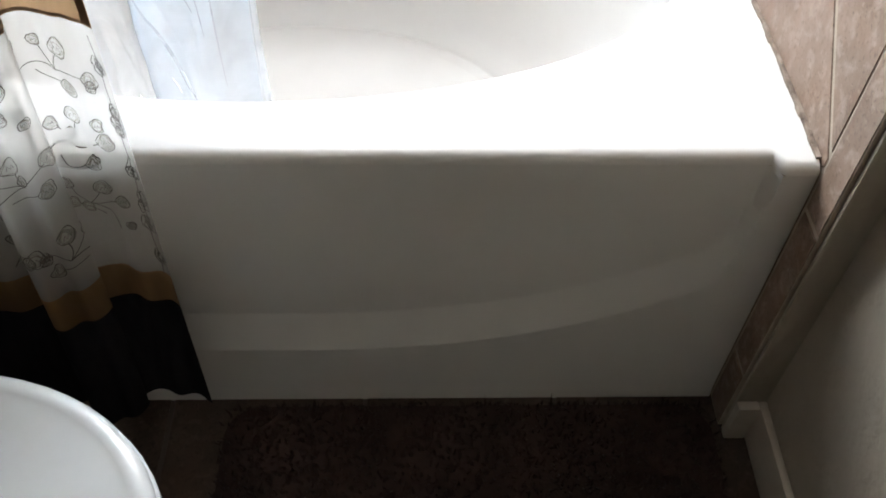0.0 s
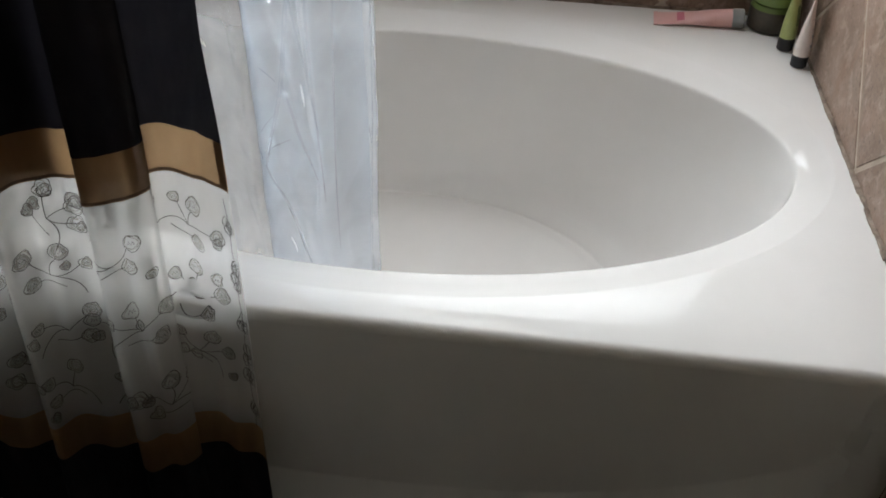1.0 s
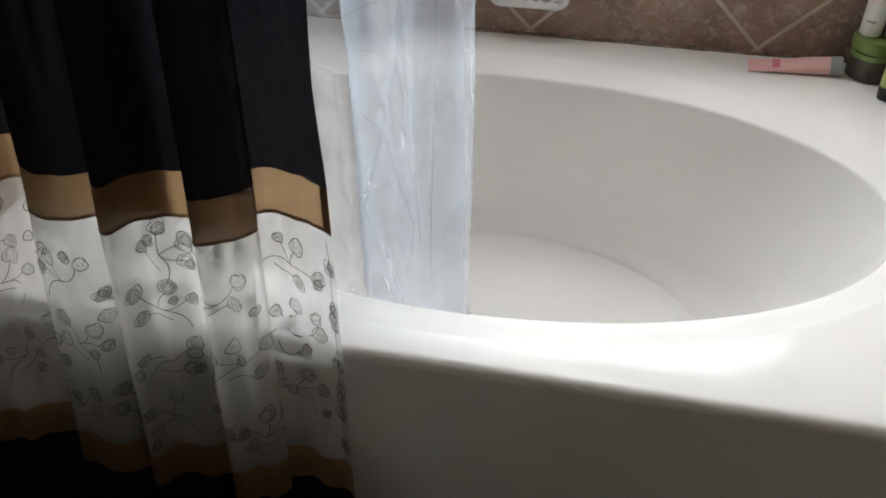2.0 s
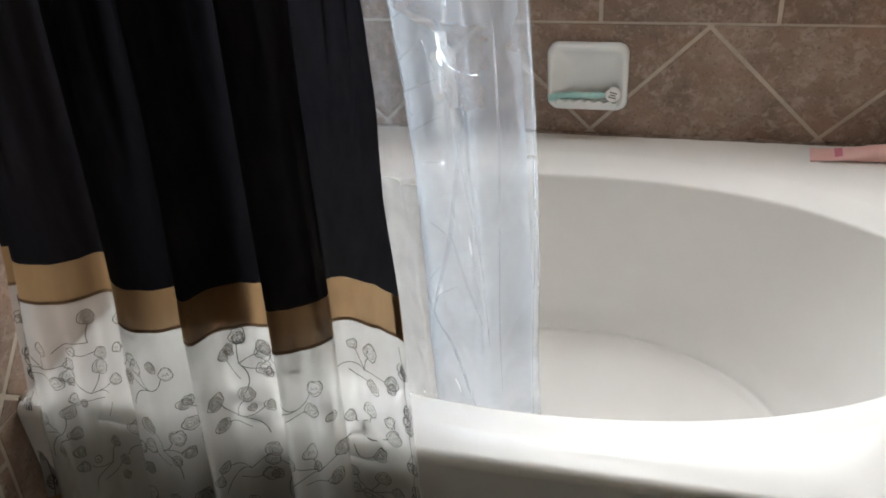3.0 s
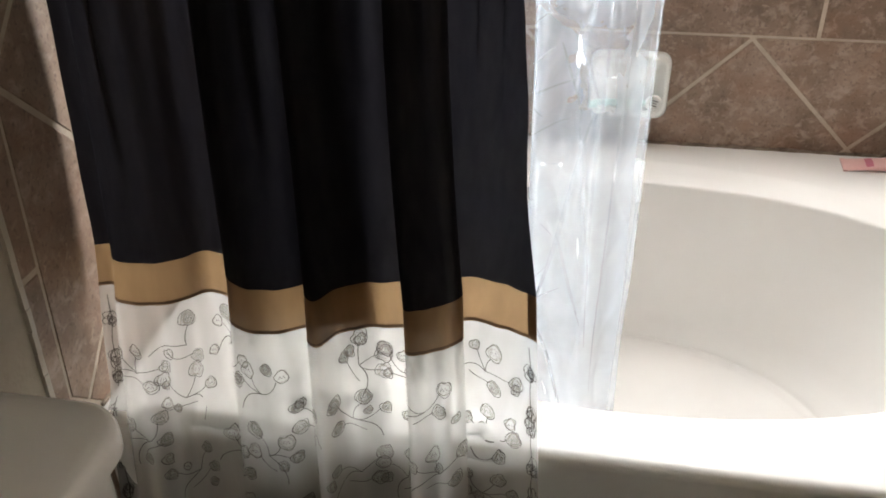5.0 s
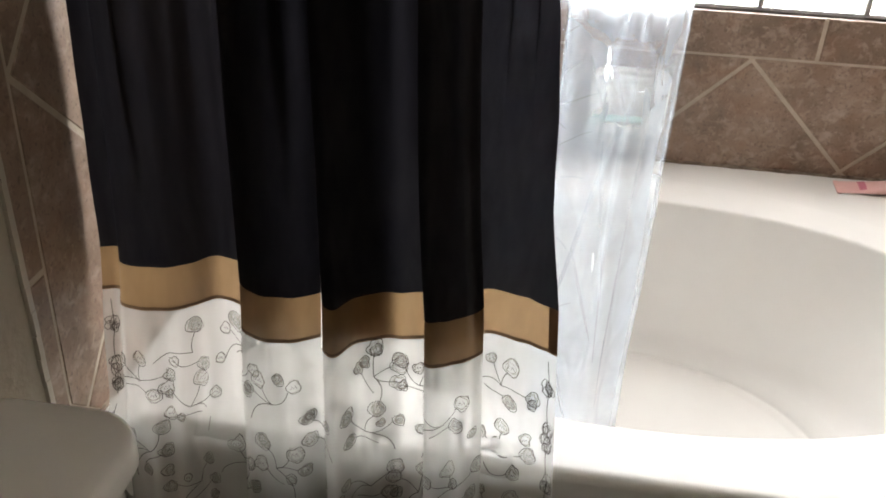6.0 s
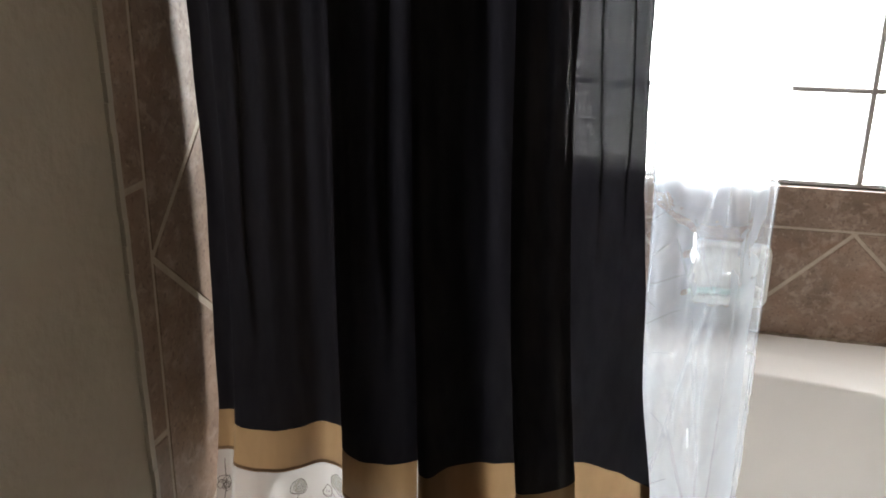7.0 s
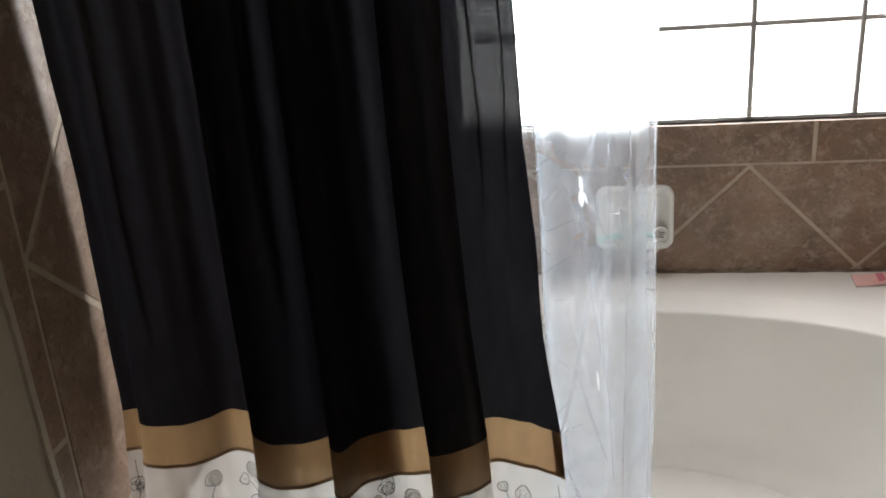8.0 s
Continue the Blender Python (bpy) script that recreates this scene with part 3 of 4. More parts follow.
def curve(bm, a, b, bend, width=0.0014):
    d = Vector((b[0] - a[0], b[1] - a[1]))
    n = Vector((-d.y, d.x)) * bend
    ribbon(bm, [(a[0] + d.x * t + n.x * 4 * t * (1 - t), a[1] + d.y * t + n.y * 4 * t * (1 - t)) for t in [i / 9 for i in range(10)]], width)


rng = random.Random(11)
sheer = [o for o in curtain.children if o.name.startswith("sheer_panel")][0]
# sprigs along the hem on the outer pleats: arc length, height, mirrored or not, tilt
SPRIGS = [(.517, .681, 1, 0), (1.139, .690, 1, 0), (1.283, .699, 1, -.84), (1.283, .604, 1, -.5), (.160, .705, 1, -.6), (.088, .667, 1, -.5), (.160, .625, -1, 0), (.092, .556, 1, .4),
          (.896, .640, -1, 0), (.910, .716, -1, .8), (.527, .580, -1, .3), (.895, .555, 1, -.2), (1.158, .588, 1, -.2), (1.282, .520, -1, .2), (.160, .500, 1, .3)]
for row, zc in enumerate((0.715, 0.632, 0.548, 0.462)):
    s = 0.245 + (0.055 if row % 2 else 0.0)
    while s < 1.24:
        outer = 0.47 < s < 0.58 or 0.84 < s < 0.95 or 1.10 < s < 1.2
        if row == 3 or not outer:
            SPRIGS.append((s, zc + rng.uniform(-0.010, 0.010), rng.choice((-1, 1)), rng.uniform(-0.5, 0.5)))
        s += rng.uniform(0.094, 0.108)


def stitched_bud(s, z, r, turn):
    bm = bmesh.new()
    bud(bm, rng, s, z, r, turn)
    ob = part("embroidered_bud", bm, THREAD, sheer, "ringed bud in dark and grey thread")
    ob.data.materials.append(PATCH)
    ob.data.materials.append(RINGS)


for s, zj, m, tilt in SPRIGS:
    stem = bmesh.new()
    sc = rng.uniform(0.98, 1.12)
    ct, st = math.cos(tilt) * sc, math.sin(tilt) * sc
    at = lambda dx, dz: (s + m * (dx * ct - dz * st), zj + dx * st + dz * ct)
    foot, mid = at(-0.030, -0.034), at(0.004, -0.004)
    curve(stem, foot, mid, 0.18 * m, 0.0012)
    for dx, dz, r in ((-0.013, 0.027, 0.0122), (0.031, 0.025, 0.0112), (0.027, -0.009, 0.0104), (-0.033, 0.008, 0.0088)):
        if rng.random() < 0.12:
            continue
        head = at(dx + rng.uniform(-0.003, 0.003), dz + rng.uniform(-0.003, 0.003))
        start = mid if dz > 0 else at(-0.012, -0.020)
        v = Vector((head[0] - start[0], head[1] - start[1]))
        tip = (head[0] - v.x / v.length * r * 0.9, head[1] - v.y / v.length * r * 0.9)
        curve(stem, start, tip, rng.uniform(-0.18, 0.18), 0.0011)
        stitched_bud(head[0], head[1], r * sc * rng.uniform(0.88, 1.1), rng.uniform(-1.2, 1.2))
    for _ in range(rng.choice((1, 1, 2, 2))):
        lone = (s + rng.uniform(-0.05, 0.05), zj + rng.uniform(-0.036, 0.036))
        stitched_bud(lone[0], lone[1], rng.uniform(0.0065, 0.0095), rng.uniform(-2, 2))
    part("embroidered_stem", stem, THREAD, sheer, "thin dark stitched stem")
for se, name in ((ARC[-1] - 0.010, "edge_stitching"), (0.012, "edge_stitching")):
    bm = bmesh.new()
    ribbon(bm, [(se + 0.0012 * math.sin(z * 90), z) for z in [0.405 + 0.0068 * i for i in range(52)]], 0.0011)
    for zc in (0.715, 0.655, 0.632, 0.575, 0.525, 0.490, 0.435):
        for k in range(6):
            w, h, a0 = rng.uniform(0.003, 0.0085), rng.uniform(0.005, 0.013), rng.uniform(0, 6.3)
            ox, oz = rng.uniform(-0.004, 0.004), rng.uniform(-0.008, 0.008)
            loop = [(se + ox + w * math.sin(a0 + 0.55 * i) * rng.uniform(0.75, 1.15), zc + oz + h * math.cos(a0 + 0.55 * i) * rng.uniform(0.75, 1.15)) for i in range(13)]
            ribbon(bm, [(min(p, ARC[-1] - 0.001), q) for p, q in loop], 0.0010)
    part(name, bm, THREAD, sheer, "dark scribbled edge stitching")
rod = thing("curtain_rod", "chrome shower curtain rod spanning the tub alcove", "curtain rod", (0.0, 0.2, 1.985))


def tube_between(a, b, r, n=16):
    a, b = Vector(a), Vector(b)
    d = (b - a).normalized()
    e = d.orthogonal().normalized()
    f = d.cross(e)
    return mesh_of(*rings([[p + (e * math.cos(2 * math.pi * k / n) + f * math.sin(2 * math.pi * k / n)) * r for k in range(n)] for p in (a, b)], True, True, True))


part("pole", tube_between((0.0, 0, 0), (W, 0, 0), 0.0125), CHROME, rod)
for x in (0.0, W - 0.012):
    part("flange", tube_between((x, 0, 0), (x + 0.012, 0, 0), 0.03), CHROME, rod)

# ---- clear plastic liner ----
liner = thing("shower_liner", "clear creased plastic shower liner hanging into the tub", "shower liner", (0.62, 0.2, 1.97))
loff = Vector((0.62, 0.2, 1.97))


def film_point(sec, seed, u, z):
    f = min(max(u, 0.0), 1.0) * (len(sec) - 1)
    j = min(len(sec) - 2, int(f))
    p = sec[j].lerp(sec[j + 1], f - j)
    ridge = 1 - abs(noise.noise((p.x * 22 + z * 6, z * 5 - p.x * 12, seed))) * 2
    ridge2 = 1 - abs(noise.noise((p.x * 14 - z * 8, z * 3, seed + 5))) * 2
    y = p.y - 0.022 - 0.05 * smooth(0.85, 1.25, z) + 0.004 * ridge ** 3 + 0.003 * ridge2 ** 3 + 0.0012 * noise.noise((p.x * 60, z * 12, seed))
    x = p.x + 0.006 * noise.noise((p.y * 20, z * 3.2, seed)) - 0.02 * smooth(1.1, 1.9, z)
    return Vector((x, y, z)) - loff


def sheet(name, knots, za, zb, cols, rows, seed, label, material):
    sec = spline([(x, y, 0) for x, y in knots], 8)
    pts = [film_point(sec, seed, i / cols, za + (zb - za) * k / rows) for k in range(rows + 1) for i in range(cols + 1)]
    faces = [(k * (cols + 1) + i, k * (cols + 1) + i + 1, (k + 1) * (cols + 1) + i + 1, (k + 1) * (cols + 1) + i) for k in range(rows) for i in range(cols)]
    return part(name, (pts, faces), material, liner, label), sec


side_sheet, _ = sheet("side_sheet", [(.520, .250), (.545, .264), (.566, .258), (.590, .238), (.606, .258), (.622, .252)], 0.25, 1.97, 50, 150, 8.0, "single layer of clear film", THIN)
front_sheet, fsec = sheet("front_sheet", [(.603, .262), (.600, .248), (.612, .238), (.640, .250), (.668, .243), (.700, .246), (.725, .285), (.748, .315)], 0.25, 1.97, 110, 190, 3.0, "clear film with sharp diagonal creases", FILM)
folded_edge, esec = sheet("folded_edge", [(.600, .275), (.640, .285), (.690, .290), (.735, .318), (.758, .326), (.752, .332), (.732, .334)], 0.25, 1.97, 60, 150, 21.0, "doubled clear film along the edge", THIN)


def crease_or_glint(sec, seed, parent, u0, z0, uu1, zz1, w, material=None):
    """A pressed fold: a narrow doubled strip, pointed at both ends. Painted white glints use it too."""
    v = []
    for k in range(13):
        t = k / 12
        ww = w * math.sin(math.pi * min(1, 0.08 + t * 0.9)) ** 0.6
        u, z = u0 + (uu1 - u0) * t + 0.03 * abs(zz1 - z0) * math.sin(t * 5 + u0 * 40), z0 + (zz1 - z0) * t
        a, c = film_point(sec, seed, u, z), film_point(sec, seed, u + (uu1 - u0) * 0.05, z + (zz1 - z0) * 0.05)
        d = (c - a).cross(Vector((0, 1, 0)))
        d = d.normalized() if d.length > 1e-6 else Vector((1, 0, 0))
        v.append([a - d * ww / 2 + Vector((0, -0.0012, 0)), a + Vector((0, -0.003, 0)), a + d * ww / 2 + Vector((0, -0.0012, 0))])
    part("crease_or_glint", mesh_of(*rings(v, False)), material or CREASE, parent)


for a in ((.30, .66, .66, 1.02, .007), (.30, .66, .58, .46, .006), (.62, 1.20, .50, 1.04, .008), (.50, 1.13, .66, 1.02, .006), (.40, 1.10, .56, 1.00, .004), (.44, .80, .66, .64, .005), (.10, 1.02, .52, 1.05, .003),
          (.16, .96, .48, .99, .002), (.05, 1.4, .07, .45, .005), (.22, 1.4, .18, .90, .004), (.66, 1.3, .70, .60, .005), (.80, 1.2, .78, .50, .004), (.12, 1.12, .40, 1.15, .002), (.56, .98, .68, .72, .004)):
    crease_or_glint(fsec, 3.0, front_sheet, *a)
for a in ((.70, 1.5, .74, .30, .005), (.62, 1.5, .60, .30, .003), (.30, 1.16, .55, 1.0, .003), (.35, .9, .6, .66, .003)):
    crease_or_glint(esec, 21.0, folded_edge, *a)
crinkle = random.Random(4)
for _ in range(20):
    u, z = crinkle.uniform(0.02, 0.60), crinkle.uniform(0.62, 1.34)
    crease_or_glint(fsec, 3.0, front_sheet, u, z, u + crinkle.uniform(0.05, 0.2), z + crinkle.uniform(-0.03, 0.03), crinkle.uniform(0.001, 0.0022))
# sun glints put in as short whitened strips
for a in ((.505, 1.112, .520, 1.084, .0050), (.508, 1.090, .514, 1.066, .0070), (.530, 1.088, .552, 1.070, .0035),
          (.60, .80, .61, .765, .003), (.40, .52, .43, .49, .003)):
    crease_or_glint(fsec, 3.0, front_sheet, *a, SHINE)

# ---- toilet ----
def rrect(x0, xx1, y0, y1, r, z, n=8, bow=0.0):
    pts = []
    for cx, cy, a0 in ((xx1 - r, y1 - r, 0), (x0 + r, y1 - r, 90), (x0 + r, y0 + r, 180), (xx1 - r, y0 + r, 270)):
        for k in range(n + 1):
            a = radians(a0 + 90 * k / n)
            x, y = cx + r * math.cos(a), cy + r * math.sin(a)
            if x > (x0 + xx1) / 2:
                x += bow * (1 - ((y - (y0 + y1) / 2) / ((y1 - y0) / 2)) ** 2)
            pts.append((x, y, z))
    return pts


TOFF = Vector((0.2, -0.46, 0))
toilet = thing("toilet", "white porcelain toilet with closed lid against the plaster wall", "toilet", TOFF + Vector((0, -0.008, FL)))


def tpart(name, loops, material, parent, label="", rel=TOFF):
    v, f = rings(loops, True, True, True)
    return part(name, mesh_of([Vector(p) - rel for p in v], f), material, parent, label)


tank = tpart("tank", [rrect(.030 + e, .195 - e, -.660 + e, -.242 - e, .045, z, bow=.008) for e, z in ((.03, .40), (.012, .415), (.004, .48), (0, .62), (-.002, 0.768))], PORCELAIN, toilet)
tpart("tank_lid", [rrect(.008 + e, .213 - e, -.678 + e, -.220 - e, .055 - e * 0.6, z, bow=.006) for e, z in ((.006, 0.768), (.0, 0.773), (.0, 0.795), (.003, 0.803), (.009, 0.808), (.02, 0.811), (.05, 0.813))], PORCELAIN, toilet, "flat porcelain tank lid with rounded corners")
flush = part("flush_handle", tube_between((0.012, -0.165, 0.66), (0.03, -0.165, 0.66), 0.012), CHROME, toilet, "chrome flush lever")


def oval(cx, cy, a, b, z, back=None, n=56):
    pts = []
    for k in range(n):
        t = 2 * math.pi * k / n
        x, y = cx + a * math.cos(t), cy + b * math.sin(t)
        if back is not None and x < cx:
            t2 = math.cos(t)
            x = cx + (cx - back) * math.copysign(abs(t2) ** 0.45, t2)
            y = cy + b * math.copysign(abs(math.sin(t)) ** 0.75, math.sin(t))
        pts.append((x, y, z))
    return pts


tpart("bowl", [oval(.42, -.46, a, b, z, .2) for a, b, z in ((.15, .12, 0), (.145, .115, .02), (.14, .105, .12), (.165, .115, .2), (.225, .165, .32), (.250, .183, .375), (.256, .188, .405), (.250, .183, .420))], PORCELAIN, toilet)
tpart("seat", [oval(.445, -.46, .285 - e, .218 - e, z, .235 + e) for e, z in ((.006, 0.4220), (0, 0.4260), (0, 0.4380), (.006, 0.4435))], SEAT, toilet)
tpart("lid", [oval(.445, -.46, .282 - e, .215 - e, z, .235 + e) for e, z in ((.004, 0.4445), (0, 0.4490), (0, 0.4600), (.003, 0.4670), (.010, 0.4715), (.020, 0.4735), (.024, 0.4728), (.030, 0.4720), (.045, 0.4725), (.10, 0.4755), (.17, 0.4770))], SEAT, toilet, "closed white lid with a rolled rim")
for y in (-0.53, -0.39):
    part("hinge", tube_between((0.035, y - TOFF.y - 0.015, 0.45), (0.035, y - TOFF.y + 0.015, 0.45), 0.012), SEAT, toilet)

# ---- soap dish and its razor ----
DX0, DX1, DZ0, DZ1 = 0.667, 0.842, 0.653, 0.803
DOFF = Vector(((DX0 + DX1) / 2, D, DZ0))
dish = thing("soap_dish", "white ceramic soap dish set on the brown tile", "soap dish", DOFF)


def dloop(e, y, r=0.024):
    return [(p[0], y, p[1]) for p in [(q[0], q[1]) for q in rrect(DX0 + e, DX1 - e, DZ0 + e, DZ1 - e, max(0.004, r - e * 0.3), 0)]]


v, f = rings([dloop(0.0, D), dloop(0.0, D - 0.016), dloop(0.002, D - 0.022), dloop(0.005, D - 0.0245), dloop(0.009, D - 0.025), dloop(0.012, D - 0.0235), dloop(0.016, D - 0.020), dloop(0.022, D - 0.0145), dloop(0.030, D - 0.009), dloop(0.040, D - 0.005), dloop(0.052, D - 0.003)], True, False, True)
part("body", mesh_of([Vector(p) - DOFF for p in v], f), CERAMIC, dish)
bm = bmesh.new()
n = 60
top, bot = [], []
for i in range(n + 1):
    x = DX0 + 0.022 + (DX1 - DX0 - 0.044) * i / n
    z = DZ0 + 0.025 + 0.0024 * math.sin(i / n * 2 * math.pi * 6)
    for y, zz, lst in ((D - 0.034, z, top), (D - 0.030, DZ0 + 0.010, bot)):
        lst.append((bm.verts.new(Vector((x, y, zz)) - DOFF), bm.verts.new(Vector((x, y + 0.012, zz)) - DOFF)))
for i in range(n):
    bm.faces.new((top[i][0], top[i + 1][0], bot[i + 1][0], bot[i][0]))
    bm.faces.new((top[i][1], top[i][0], bot[i][0], bot[i][1])[:4]) if i == 0 else None
    bm.faces.new((top[i][0], top[i][1], top[i + 1][1], top[i + 1][0]))
    bm.faces.new((bot[i][0], bot[i + 1][0], bot[i + 1][1], bot[i][1]))
part("scalloped_lip", bm, CERAMIC, dish, "wavy front lip")
TEAL = surface("teal_plastic", (0.34, 0.62, 0.58), (0.48, 0.74, 0.69), 40, 0.3, 0.1, 200, dist=0.001)
WHITEP = surface("white_plastic", (0.72, 0.72, 0.70), (0.80, 0.80, 0.78), 25, 0.35, 0.05, 200, dist=0.001)
INK = surface("dark_print", (0.03, 0.03, 0.035), (0.06, 0.06, 0.06), 50, 0.5, 0.0)
razor = thing("razor", "teal plastic razor with a white head in the soap dish", "razor", (0.740, D - 0.022, DZ0 + 0.020))
hl = [[(-0.055 + 0.10 * t, 0.004 * math.sin(t * 5) + (0.0045 + 0.002 * math.sin(t * 9)) * math.cos(a), 0.006 + 0.010 * t + (0.008 - 0.003 * t + 0.001 * math.sin(t * 18)) * math.sin(a)) for a in [2 * math.pi * k / 12 for k in range(12)]] for t in [i / 14 for i in range(15)]]
part("handle", mesh_of(*rings(hl, True, True, True)), TEAL, razor)
razor.scale = (1.28, 1.2, 1.25)
head = part("head", lathe([(0.002, 0.0), (0.012, 0.0), (0.0135, 0.002), (0.0135, 0.006), (0.012, 0.008), (0.002, 0.008)], 24), WHITEP, razor, "round white head")
head.matrix_basis = pose(0.056, -0.002, 0.018, 90, 15, 0)
for k, w in enumerate((0.012, 0.010, 0.013)):
    b = part("print_bar", boxed(-w / 2, w / 2, 0.0045 - k * 0.0045 - 0.001, 0.0045 - k * 0.0045 + 0.001, 0.0081, 0.0085), INK, head, smooth=False)

# ---- toiletries on the tub deck ----
def squeeze_tube(name, label, body_mat, cap_mat, length, r, flat, cap_h, m, stripes=()):
    """A squeeze tube standing on its cap: round at the shoulder, pressed flat at the crimp."""
    t = thing(name, label, "tube", (0, 0, 0))
    loops = []
    for k in range(15):
        f = k / 14
        g = smooth(0.0, 1.0, f)
        a, b = r + (flat - r) * g, r * (1 - 0.93 * g ** 1.2)
        loops.append([(a * math.cos(q), b * math.sin(q), cap_h + length * f) for q in [2 * math.pi * j / 24 for j in range(24)]])
    body = part("body", mesh_of(*rings(loops, True, True, True)), body_mat, t)
    part("cap", lathe([(r * 0.9, 0), (r * 1.02, 0.002), (r * 1.05, cap_h - 0.003), (r * 0.98, cap_h), (r * 0.5, cap_h + 0.001)], 24), cap_mat, t, "screw cap")
    part("crimp", boxed(-flat, flat, -0.0012, 0.0012, cap_h + length - 0.001, cap_h + length + 0.008), body_mat, t)
    for f0, f1, w0, mat in stripes:
        v = []
        for f in (f0, f1):
            g = smooth(0.0, 1.0, f)
            a, b = r + (flat - r) * g, r * (1 - 0.93 * g ** 1.2)
            v.append([(a * 1.012 * math.sin(q), -b * 1.012 * math.cos(q) - 0.0004, cap_h + length * f) for q in [w0 * (j / 8 - 0.5) for j in range(9)]])
        part("print_bar", mesh_of(*rings(v, False)), mat, t)
    t.matrix_basis = m
    return t


PINK = surface("pink_tube_plastic", (0.76, 0.44, 0.42), (0.83, 0.53, 0.50), 20, 0.35, 0.05, 200, dist=0.001)
ROSE = surface("rose_print", (0.60, 0.16, 0.22), (0.66, 0.20, 0.26), 40, 0.5, 0.0)
GREYCAP = surface("grey_cap_plastic", (0.25, 0.27, 0.27), (0.33, 0.35, 0.35), 30, 0.35, 0.05, 200, dist=0.001)
GREEN = surface("green_plastic", (0.13, 0.19, 0.045), (0.19, 0.25, 0.07), 18, 0.32, 0.05, 200, dist=0.001)
LIME = surface("lime_tube_plastic", (0.38, 0.43, 0.15), (0.47, 0.52, 0.21), 18, 0.3, 0.05, 200, dist=0.001)
DARKCAP = surface("black_cap_plastic", (0.015, 0.015, 0.018), (0.03, 0.03, 0.032), 30, 0.35, 0.05, 200, dist=0.001)
BLUSH = surface("blush_tube_plastic", (0.72, 0.63, 0.58), (0.80, 0.71, 0.66), 18, 0.35, 0.05, 200, dist=0.001)
LABEL = surface("dark_brown_label", (0.05, 0.042, 0.03), (0.09, 0.07, 0.05), 40, 0.45, 0.05, 200, dist=0.001)
GREYPRINT = surface("grey_print", (0.33, 0.32, 0.31), (0.42, 0.41, 0.40), 40, 0.5, 0.0)
squeeze_tube("lotion_tube", "pink squeeze tube with a grey cap lying on the tub deck", PINK, GREYCAP, 0.150, 0.019, 0.030, 0.024,
             pose(1.407, 0.957, H + 0.0205, 0, 0, 0) @ pose(0, 0, 0, 0, -96, -3) @ pose(0, 0, 0, 0, 0, 90), stripes=((0.64, 0.74, 1.6, ROSE),))
squeeze_tube("scrub_tube", "lime green squeeze tube standing on its black cap", LIME, DARKCAP, 0.135, 0.0155, 0.027, 0.026, pose(1.480, 0.874, H, -3, 3, 60), stripes=((0.2, 0.5, 1.0, GREEN),))
squeeze_tube("cream_tube", "pale blush squeeze tube standing on its black cap", BLUSH, DARKCAP, 0.130, 0.0150, 0.026, 0.024, pose(1.495, 0.808, H, -2, 2, 70), stripes=((0.15, 0.2, 1.2, GREYPRINT), (0.3, 0.34, 1.0, GREYPRINT), (0.42, 0.45, 1.1, GREYPRINT), (0.55, 0.58, 0.8, GREYPRINT)))
JX, JY = 1.461, 0.970
jar = thing("cosmetic_jar", "round green plastic jar with a dark label", "jar", (JX, JY, H))
part("body", lathe([(0.036, 0), (0.041, 0.002), (0.0435, 0.012), (0.0445, 0.05), (0.043, 0.058), (0.038, 0.060)], 40), GREEN, jar)
part("lid", lathe([(0.040, 0.0605), (0.0455, 0.062), (0.0462, 0.066), (0.0462, 0.083), (0.0445, 0.087), (0.030, 0.088), (0.002, 0.088)], 40), GREEN, jar, "screw lid with a pale rim")
n = 40
v = [[(JR * math.cos(q), JR * math.sin(q), z) for q in [radians(-190 + 150 * j / n) for j in range(n + 1)]] for JR, z in ((0.0433, 0.003), (0.0453, 0.048))]
part("label", mesh_of(*rings(v, False)), LABEL, jar, "dark wrap label")
for name, x, y, z, r, h, lab in (("lotion_bottle", JX - 0.018, JY + 0.004, H + 0.088, 0.021, 0.13, "small white plastic bottle standing on the green jar"),
                                ("lotion_bottle", JX + 0.026, JY + 0.000, H + 0.088, 0.0185, 0.12, "slim grey-white plastic bottle standing on the green jar"),
                                ("shampoo_bottle", 0.437, 0.966, H, 0.031, 0.226, "tall white shampoo bottle on the tub deck behind the liner")):
    b = thing(name, lab, "bottle", (x, y, z))
    part("body", lathe([(r * 0.9, 0), (r, 0.003), (r, h * 0.84), (r * 0.93, h * 0.93), (r * 0.5, h)], 32), WHITEP, b)
    part("cap", lathe([(r * 0.52, h), (r * 0.52, h + 0.022), (r * 0.46, h + 0.026), (0.001, h + 0.026)], 24), WHITEP, b)
    for z0, z1b, w in ((0.22, 0.26, 0.9), (0.5, 0.62, 1.3)):
        vv = [[(r * 1.006 * math.cos(q), r * 1.006 * math.sin(q), h * zz) for q in [radians(-115) + w * (j / 10 - 0.5) for j in range(11)]] for zz in (z0, z1b)]
        part("print_bar", mesh_of(*rings(vv, False)), GREYPRINT if z0 < 0.4 else BLUSH, b)

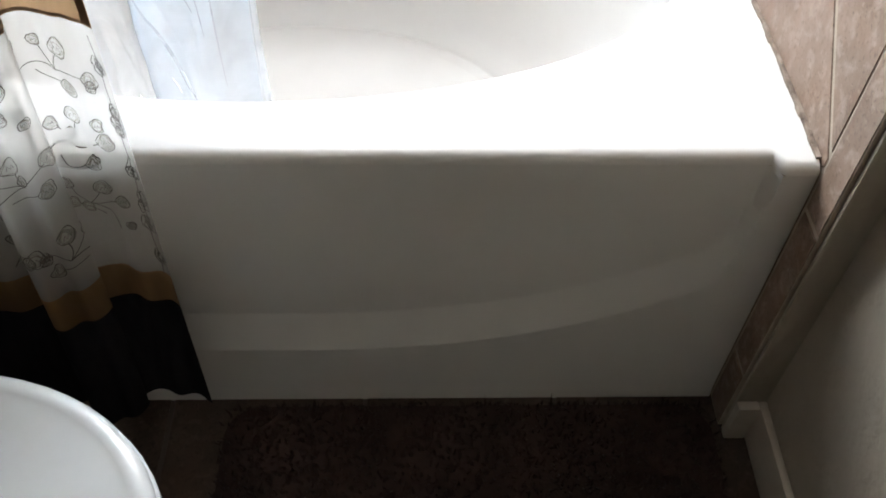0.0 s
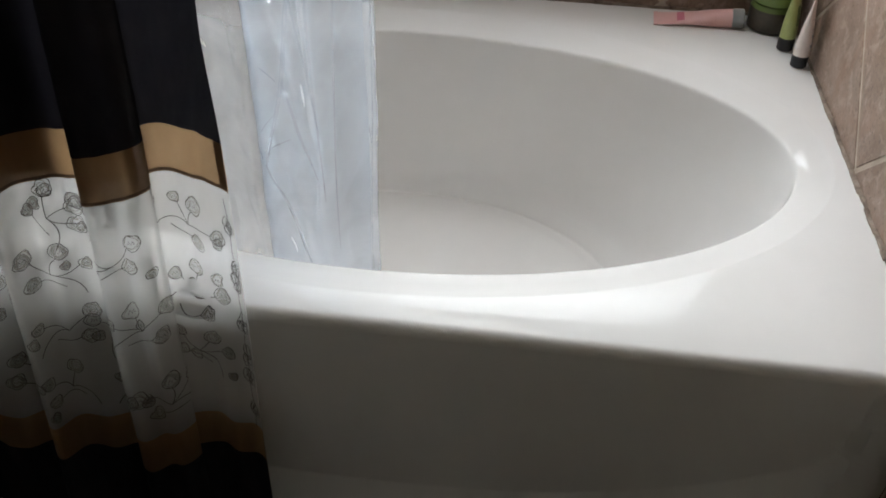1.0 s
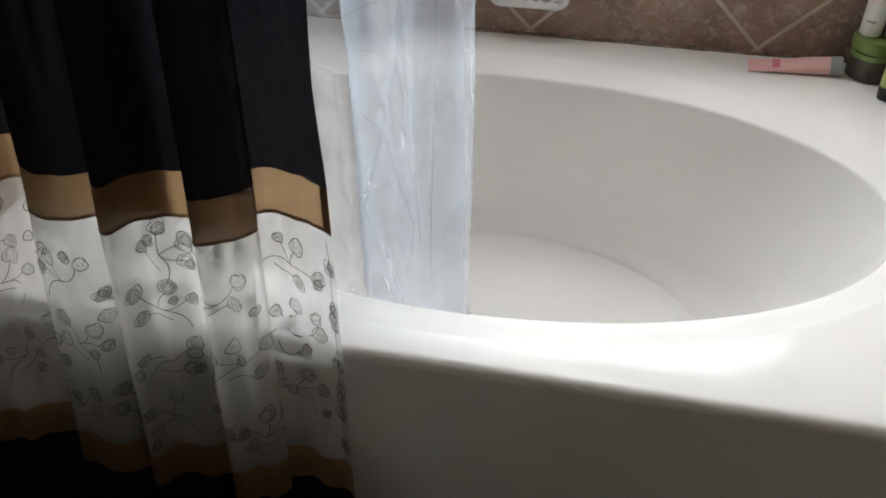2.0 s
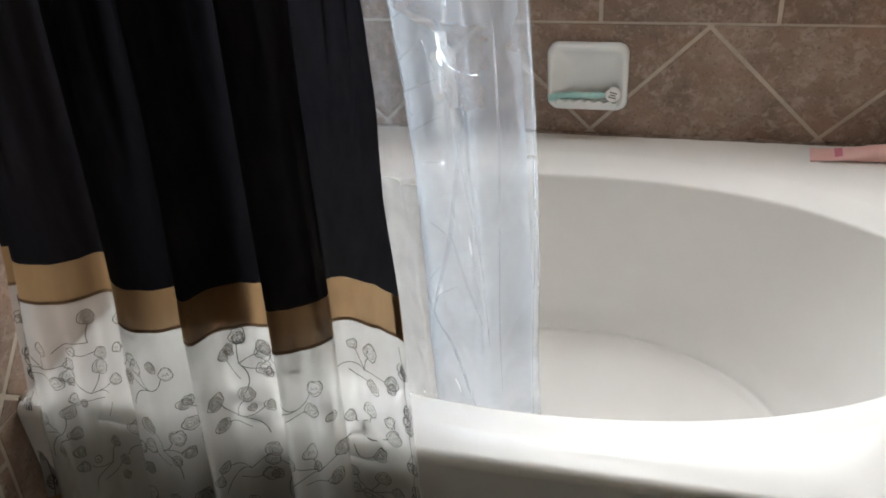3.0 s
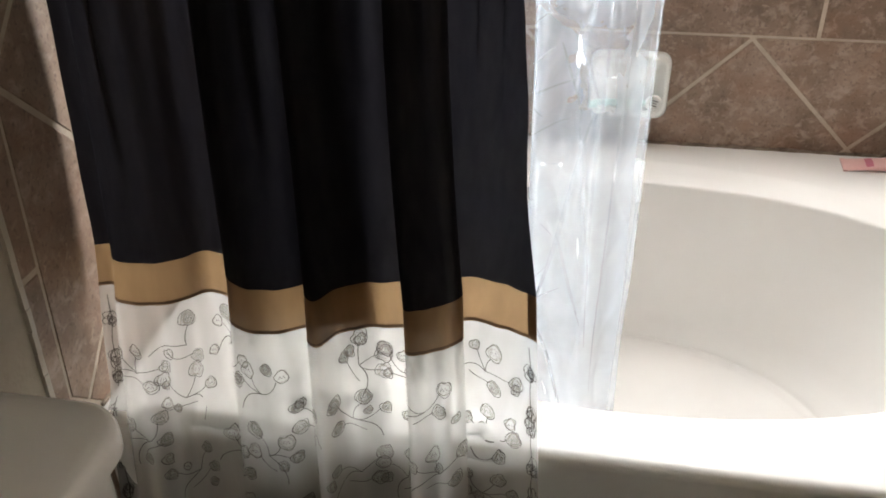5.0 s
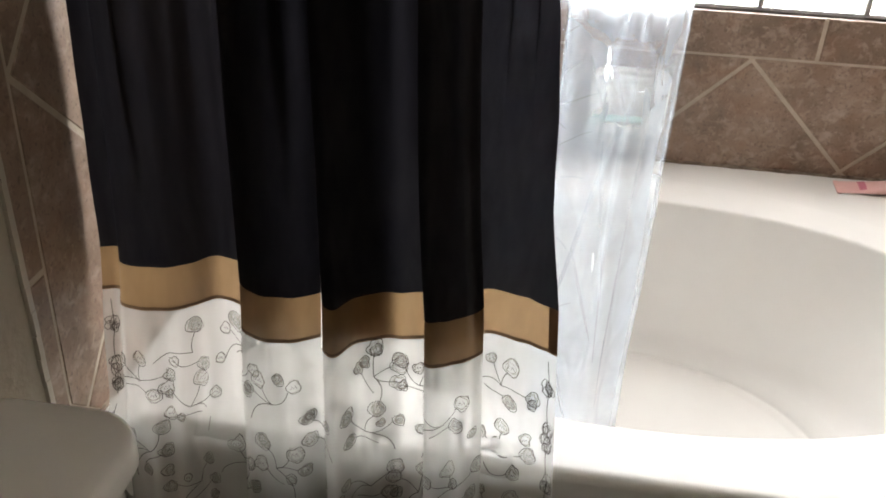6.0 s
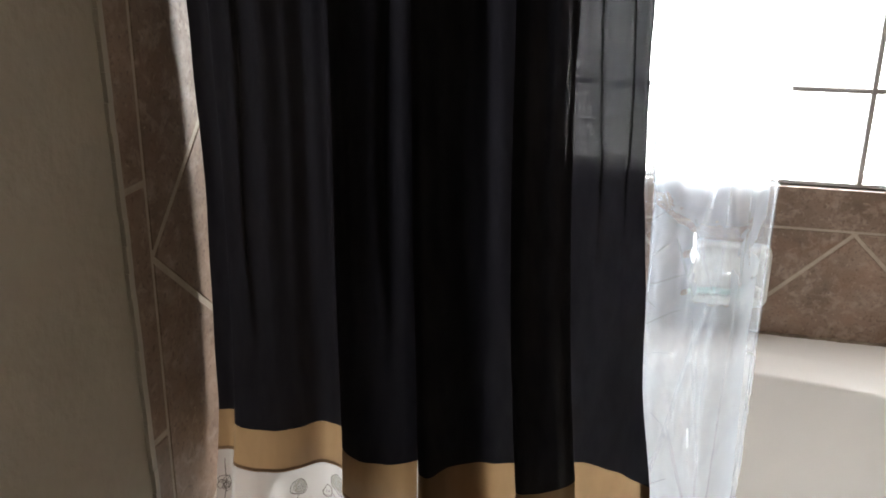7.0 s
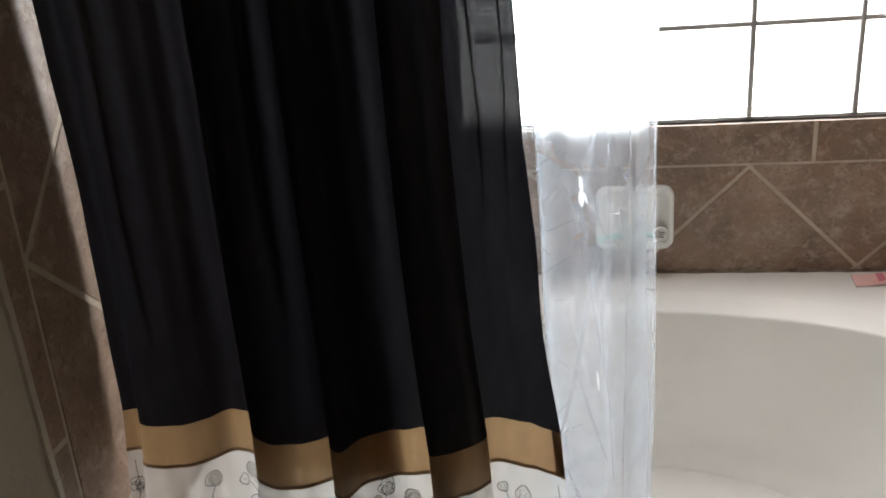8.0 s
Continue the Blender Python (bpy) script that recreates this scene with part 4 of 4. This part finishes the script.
# ---- bath rug ----
rug = tagged(new("bath_rug"), "shaggy dark brown bath rug on the tiled floor", "rug")
rug.location = (1.08, -0.36, FL)
part("backing", (lambda vf: mesh_of(*vf))(rings([rrect(-0.41, 0.425, -0.30, 0.31, 0.06, z) for z in (0.001, 0.008, 0.011)], True, True, True)), RUG, rug)
rg = np.random.RandomState(5)
N = 9000
v, f = [], []
for k in range(N):
    x, y = rg.uniform(-0.415, 0.43), rg.uniform(-0.305, 0.315)
    if abs(x - 0.007) > 0.37 and abs(y - 0.005) > 0.26 and math.hypot(abs(x - 0.007) - 0.37, abs(y - 0.005) - 0.26) > 0.055:
        continue
    h, a, l = rg.uniform(0.014, 0.028), rg.uniform(0, 6.28), rg.uniform(0, 0.014)
    b = rg.uniform(0, 6.28)
    i = len(v)
    for q in range(3):
        v.append((x + 0.0032 * math.cos(a + q * 2.1), y + 0.0032 * math.sin(a + q * 2.1), 0.009))
    v.append((x + l * math.cos(b), y + l * math.sin(b), h))
    f += [(i, i + 1, i + 3), (i + 1, i + 2, i + 3), (i + 2, i, i + 3)]
tagged(part("pile", (v, f), RUG, rug, smooth=False), kind="stuff")

# ---- tiles ----
GAP = 0.0042


def prism(poly, place, thick=0.0075, bev=0.0015):
    """A tile from a convex outline; place(u, v, d) sets it at depth d behind the face."""
    cx, cy = sum(p[0] for p in poly) / len(poly), sum(p[1] for p in poly) / len(poly)

    def shrink(e):
        return [(p[0] + (cx - p[0]) * e / max(1e-6, math.hypot(cx - p[0], cy - p[1])), p[1] + (cy - p[1]) * e / max(1e-6, math.hypot(cx - p[0], cy - p[1]))) for p in poly]
    loops = [[place(u, w, d) for u, w in lp] for lp, d in ((poly, thick), (poly, bev), (shrink(bev * 1.4), 0.0))]
    return mesh_of(*rings(loops, True, False, True))


def area(poly):
    return abs(sum(p[0] * q[1] - q[0] * p[1] for p, q in zip(poly, poly[1:] + poly[:1]))) / 2


def lay_diamonds(parent, place, u0, uu1, w0, w1, vu, vw, lean=None):
    h = LAT / 2 - GAP * 1.414
    for i in range(-6, 7):
        for j in range(-2, 8):
            for cu, cw in ((vu + LAT * (i + 0.5), vw + LAT * j), (vu + LAT * i, vw + LAT * (j + 0.5))):
                p = [(cu - h, cw), (cu, cw - h), (cu + h, cw), (cu, cw + h)]
                for ax, lim, low in ((0, u0, False), (0, uu1, True), (1, w0, False), (1, w1, True)):
                    p = clip(p, ax, lim, low) if p else p
                if lean and p:
                    p = [(u + lean(w), w) for u, w in clip([(u - lean(w), w) for u, w in p], 0, GAP, False)]
                if len(p) > 2 and area(p) > 0.0002:
                    part("tile", prism(p, place), TILE, parent, smooth=False)


def lay_strip(parent, place, cells, material=TILE):
    for u0, uu1, w0, w1 in cells:
        g = GAP * 0.9
        part("tile", prism([(u0 + g, w0 + g), (uu1 - g, w0 + g), (uu1 - g, w1 - g), (u0 + g, w1 - g)], place), material, parent, smooth=False)


on_back = lambda u, w, d: (u, D + d, w)
on_left = lambda u, w, d: (-d, u, w)
on_right = lambda u, w, d: (W + d, u, w)
on_floor = lambda u, w, d: (u, w, FL - d)
ZB = 0.846
lay_diamonds(wall_back, on_back, 0.0, W, H - 0.01, ZB - 0.004, 0.7605, 0.597)
xs = [-0.289, 0.067, 0.423, 0.779, 1.135, 1.491]
lay_strip(wall_back, on_back, [(max(a, -0.002), min(a + 0.355, W), ZB - 0.002, WIN_B + 0.004) for a in xs if min(a + 0.355, W) - max(a, 0) > 0.02])
for u0, uu1 in ((0.0, WIN_L), (WIN_R, W)):
    lay_diamonds(wall_back, on_back, u0, uu1, WIN_B + 0.004, ZT, 0.7605, 0.597)
lay_diamonds(wall_left, on_left, -0.2, D - 0.004, H - 0.01, ZT, -0.033, 0.613, lean=seam_left)
lay_diamonds(wall_right, on_right, -0.024, D - 0.004, H - 0.01, ZT, -0.037, 0.592)
zs = [0.17 + 0.34 * k for k in range(-1, 6)]
for z in zs:
    za, zb, g = max(z + 0.005, FL) + GAP, min(z + 0.345, ZT) - GAP, GAP * 0.6
    part("tile", prism([(bead_left(za) + 0.003, za), (seam_left(za) - g, za), (seam_left(zb) - g, zb), (bead_left(zb) + 0.003, zb)], on_left), TILE, wall_left, smooth=False)
part("tile", prism([(seam_left(FL) + GAP, FL), (0.05, FL), (0.05, H - 0.012), (seam_left(H) + GAP, H - 0.012)], on_left), TILE, wall_left, smooth=False)
lay_strip(wall_right, on_right, [(-0.086, -0.026, max(z, FL), min(z + 0.34, ZT)) for z in zs])
lay_strip(wall_right, on_right, [(-0.026, 0.05, FL, H - 0.01)])
FT = 0.335
lay_strip(floor, on_floor, [(max(a, 0.0), min(a + FT, XR), b, min(b + FT, 0.04)) for a in [-0.1 + FT * i for i in range(6)] for b in [-3.32 + FT * k for k in range(10)]], FLOORTILE)
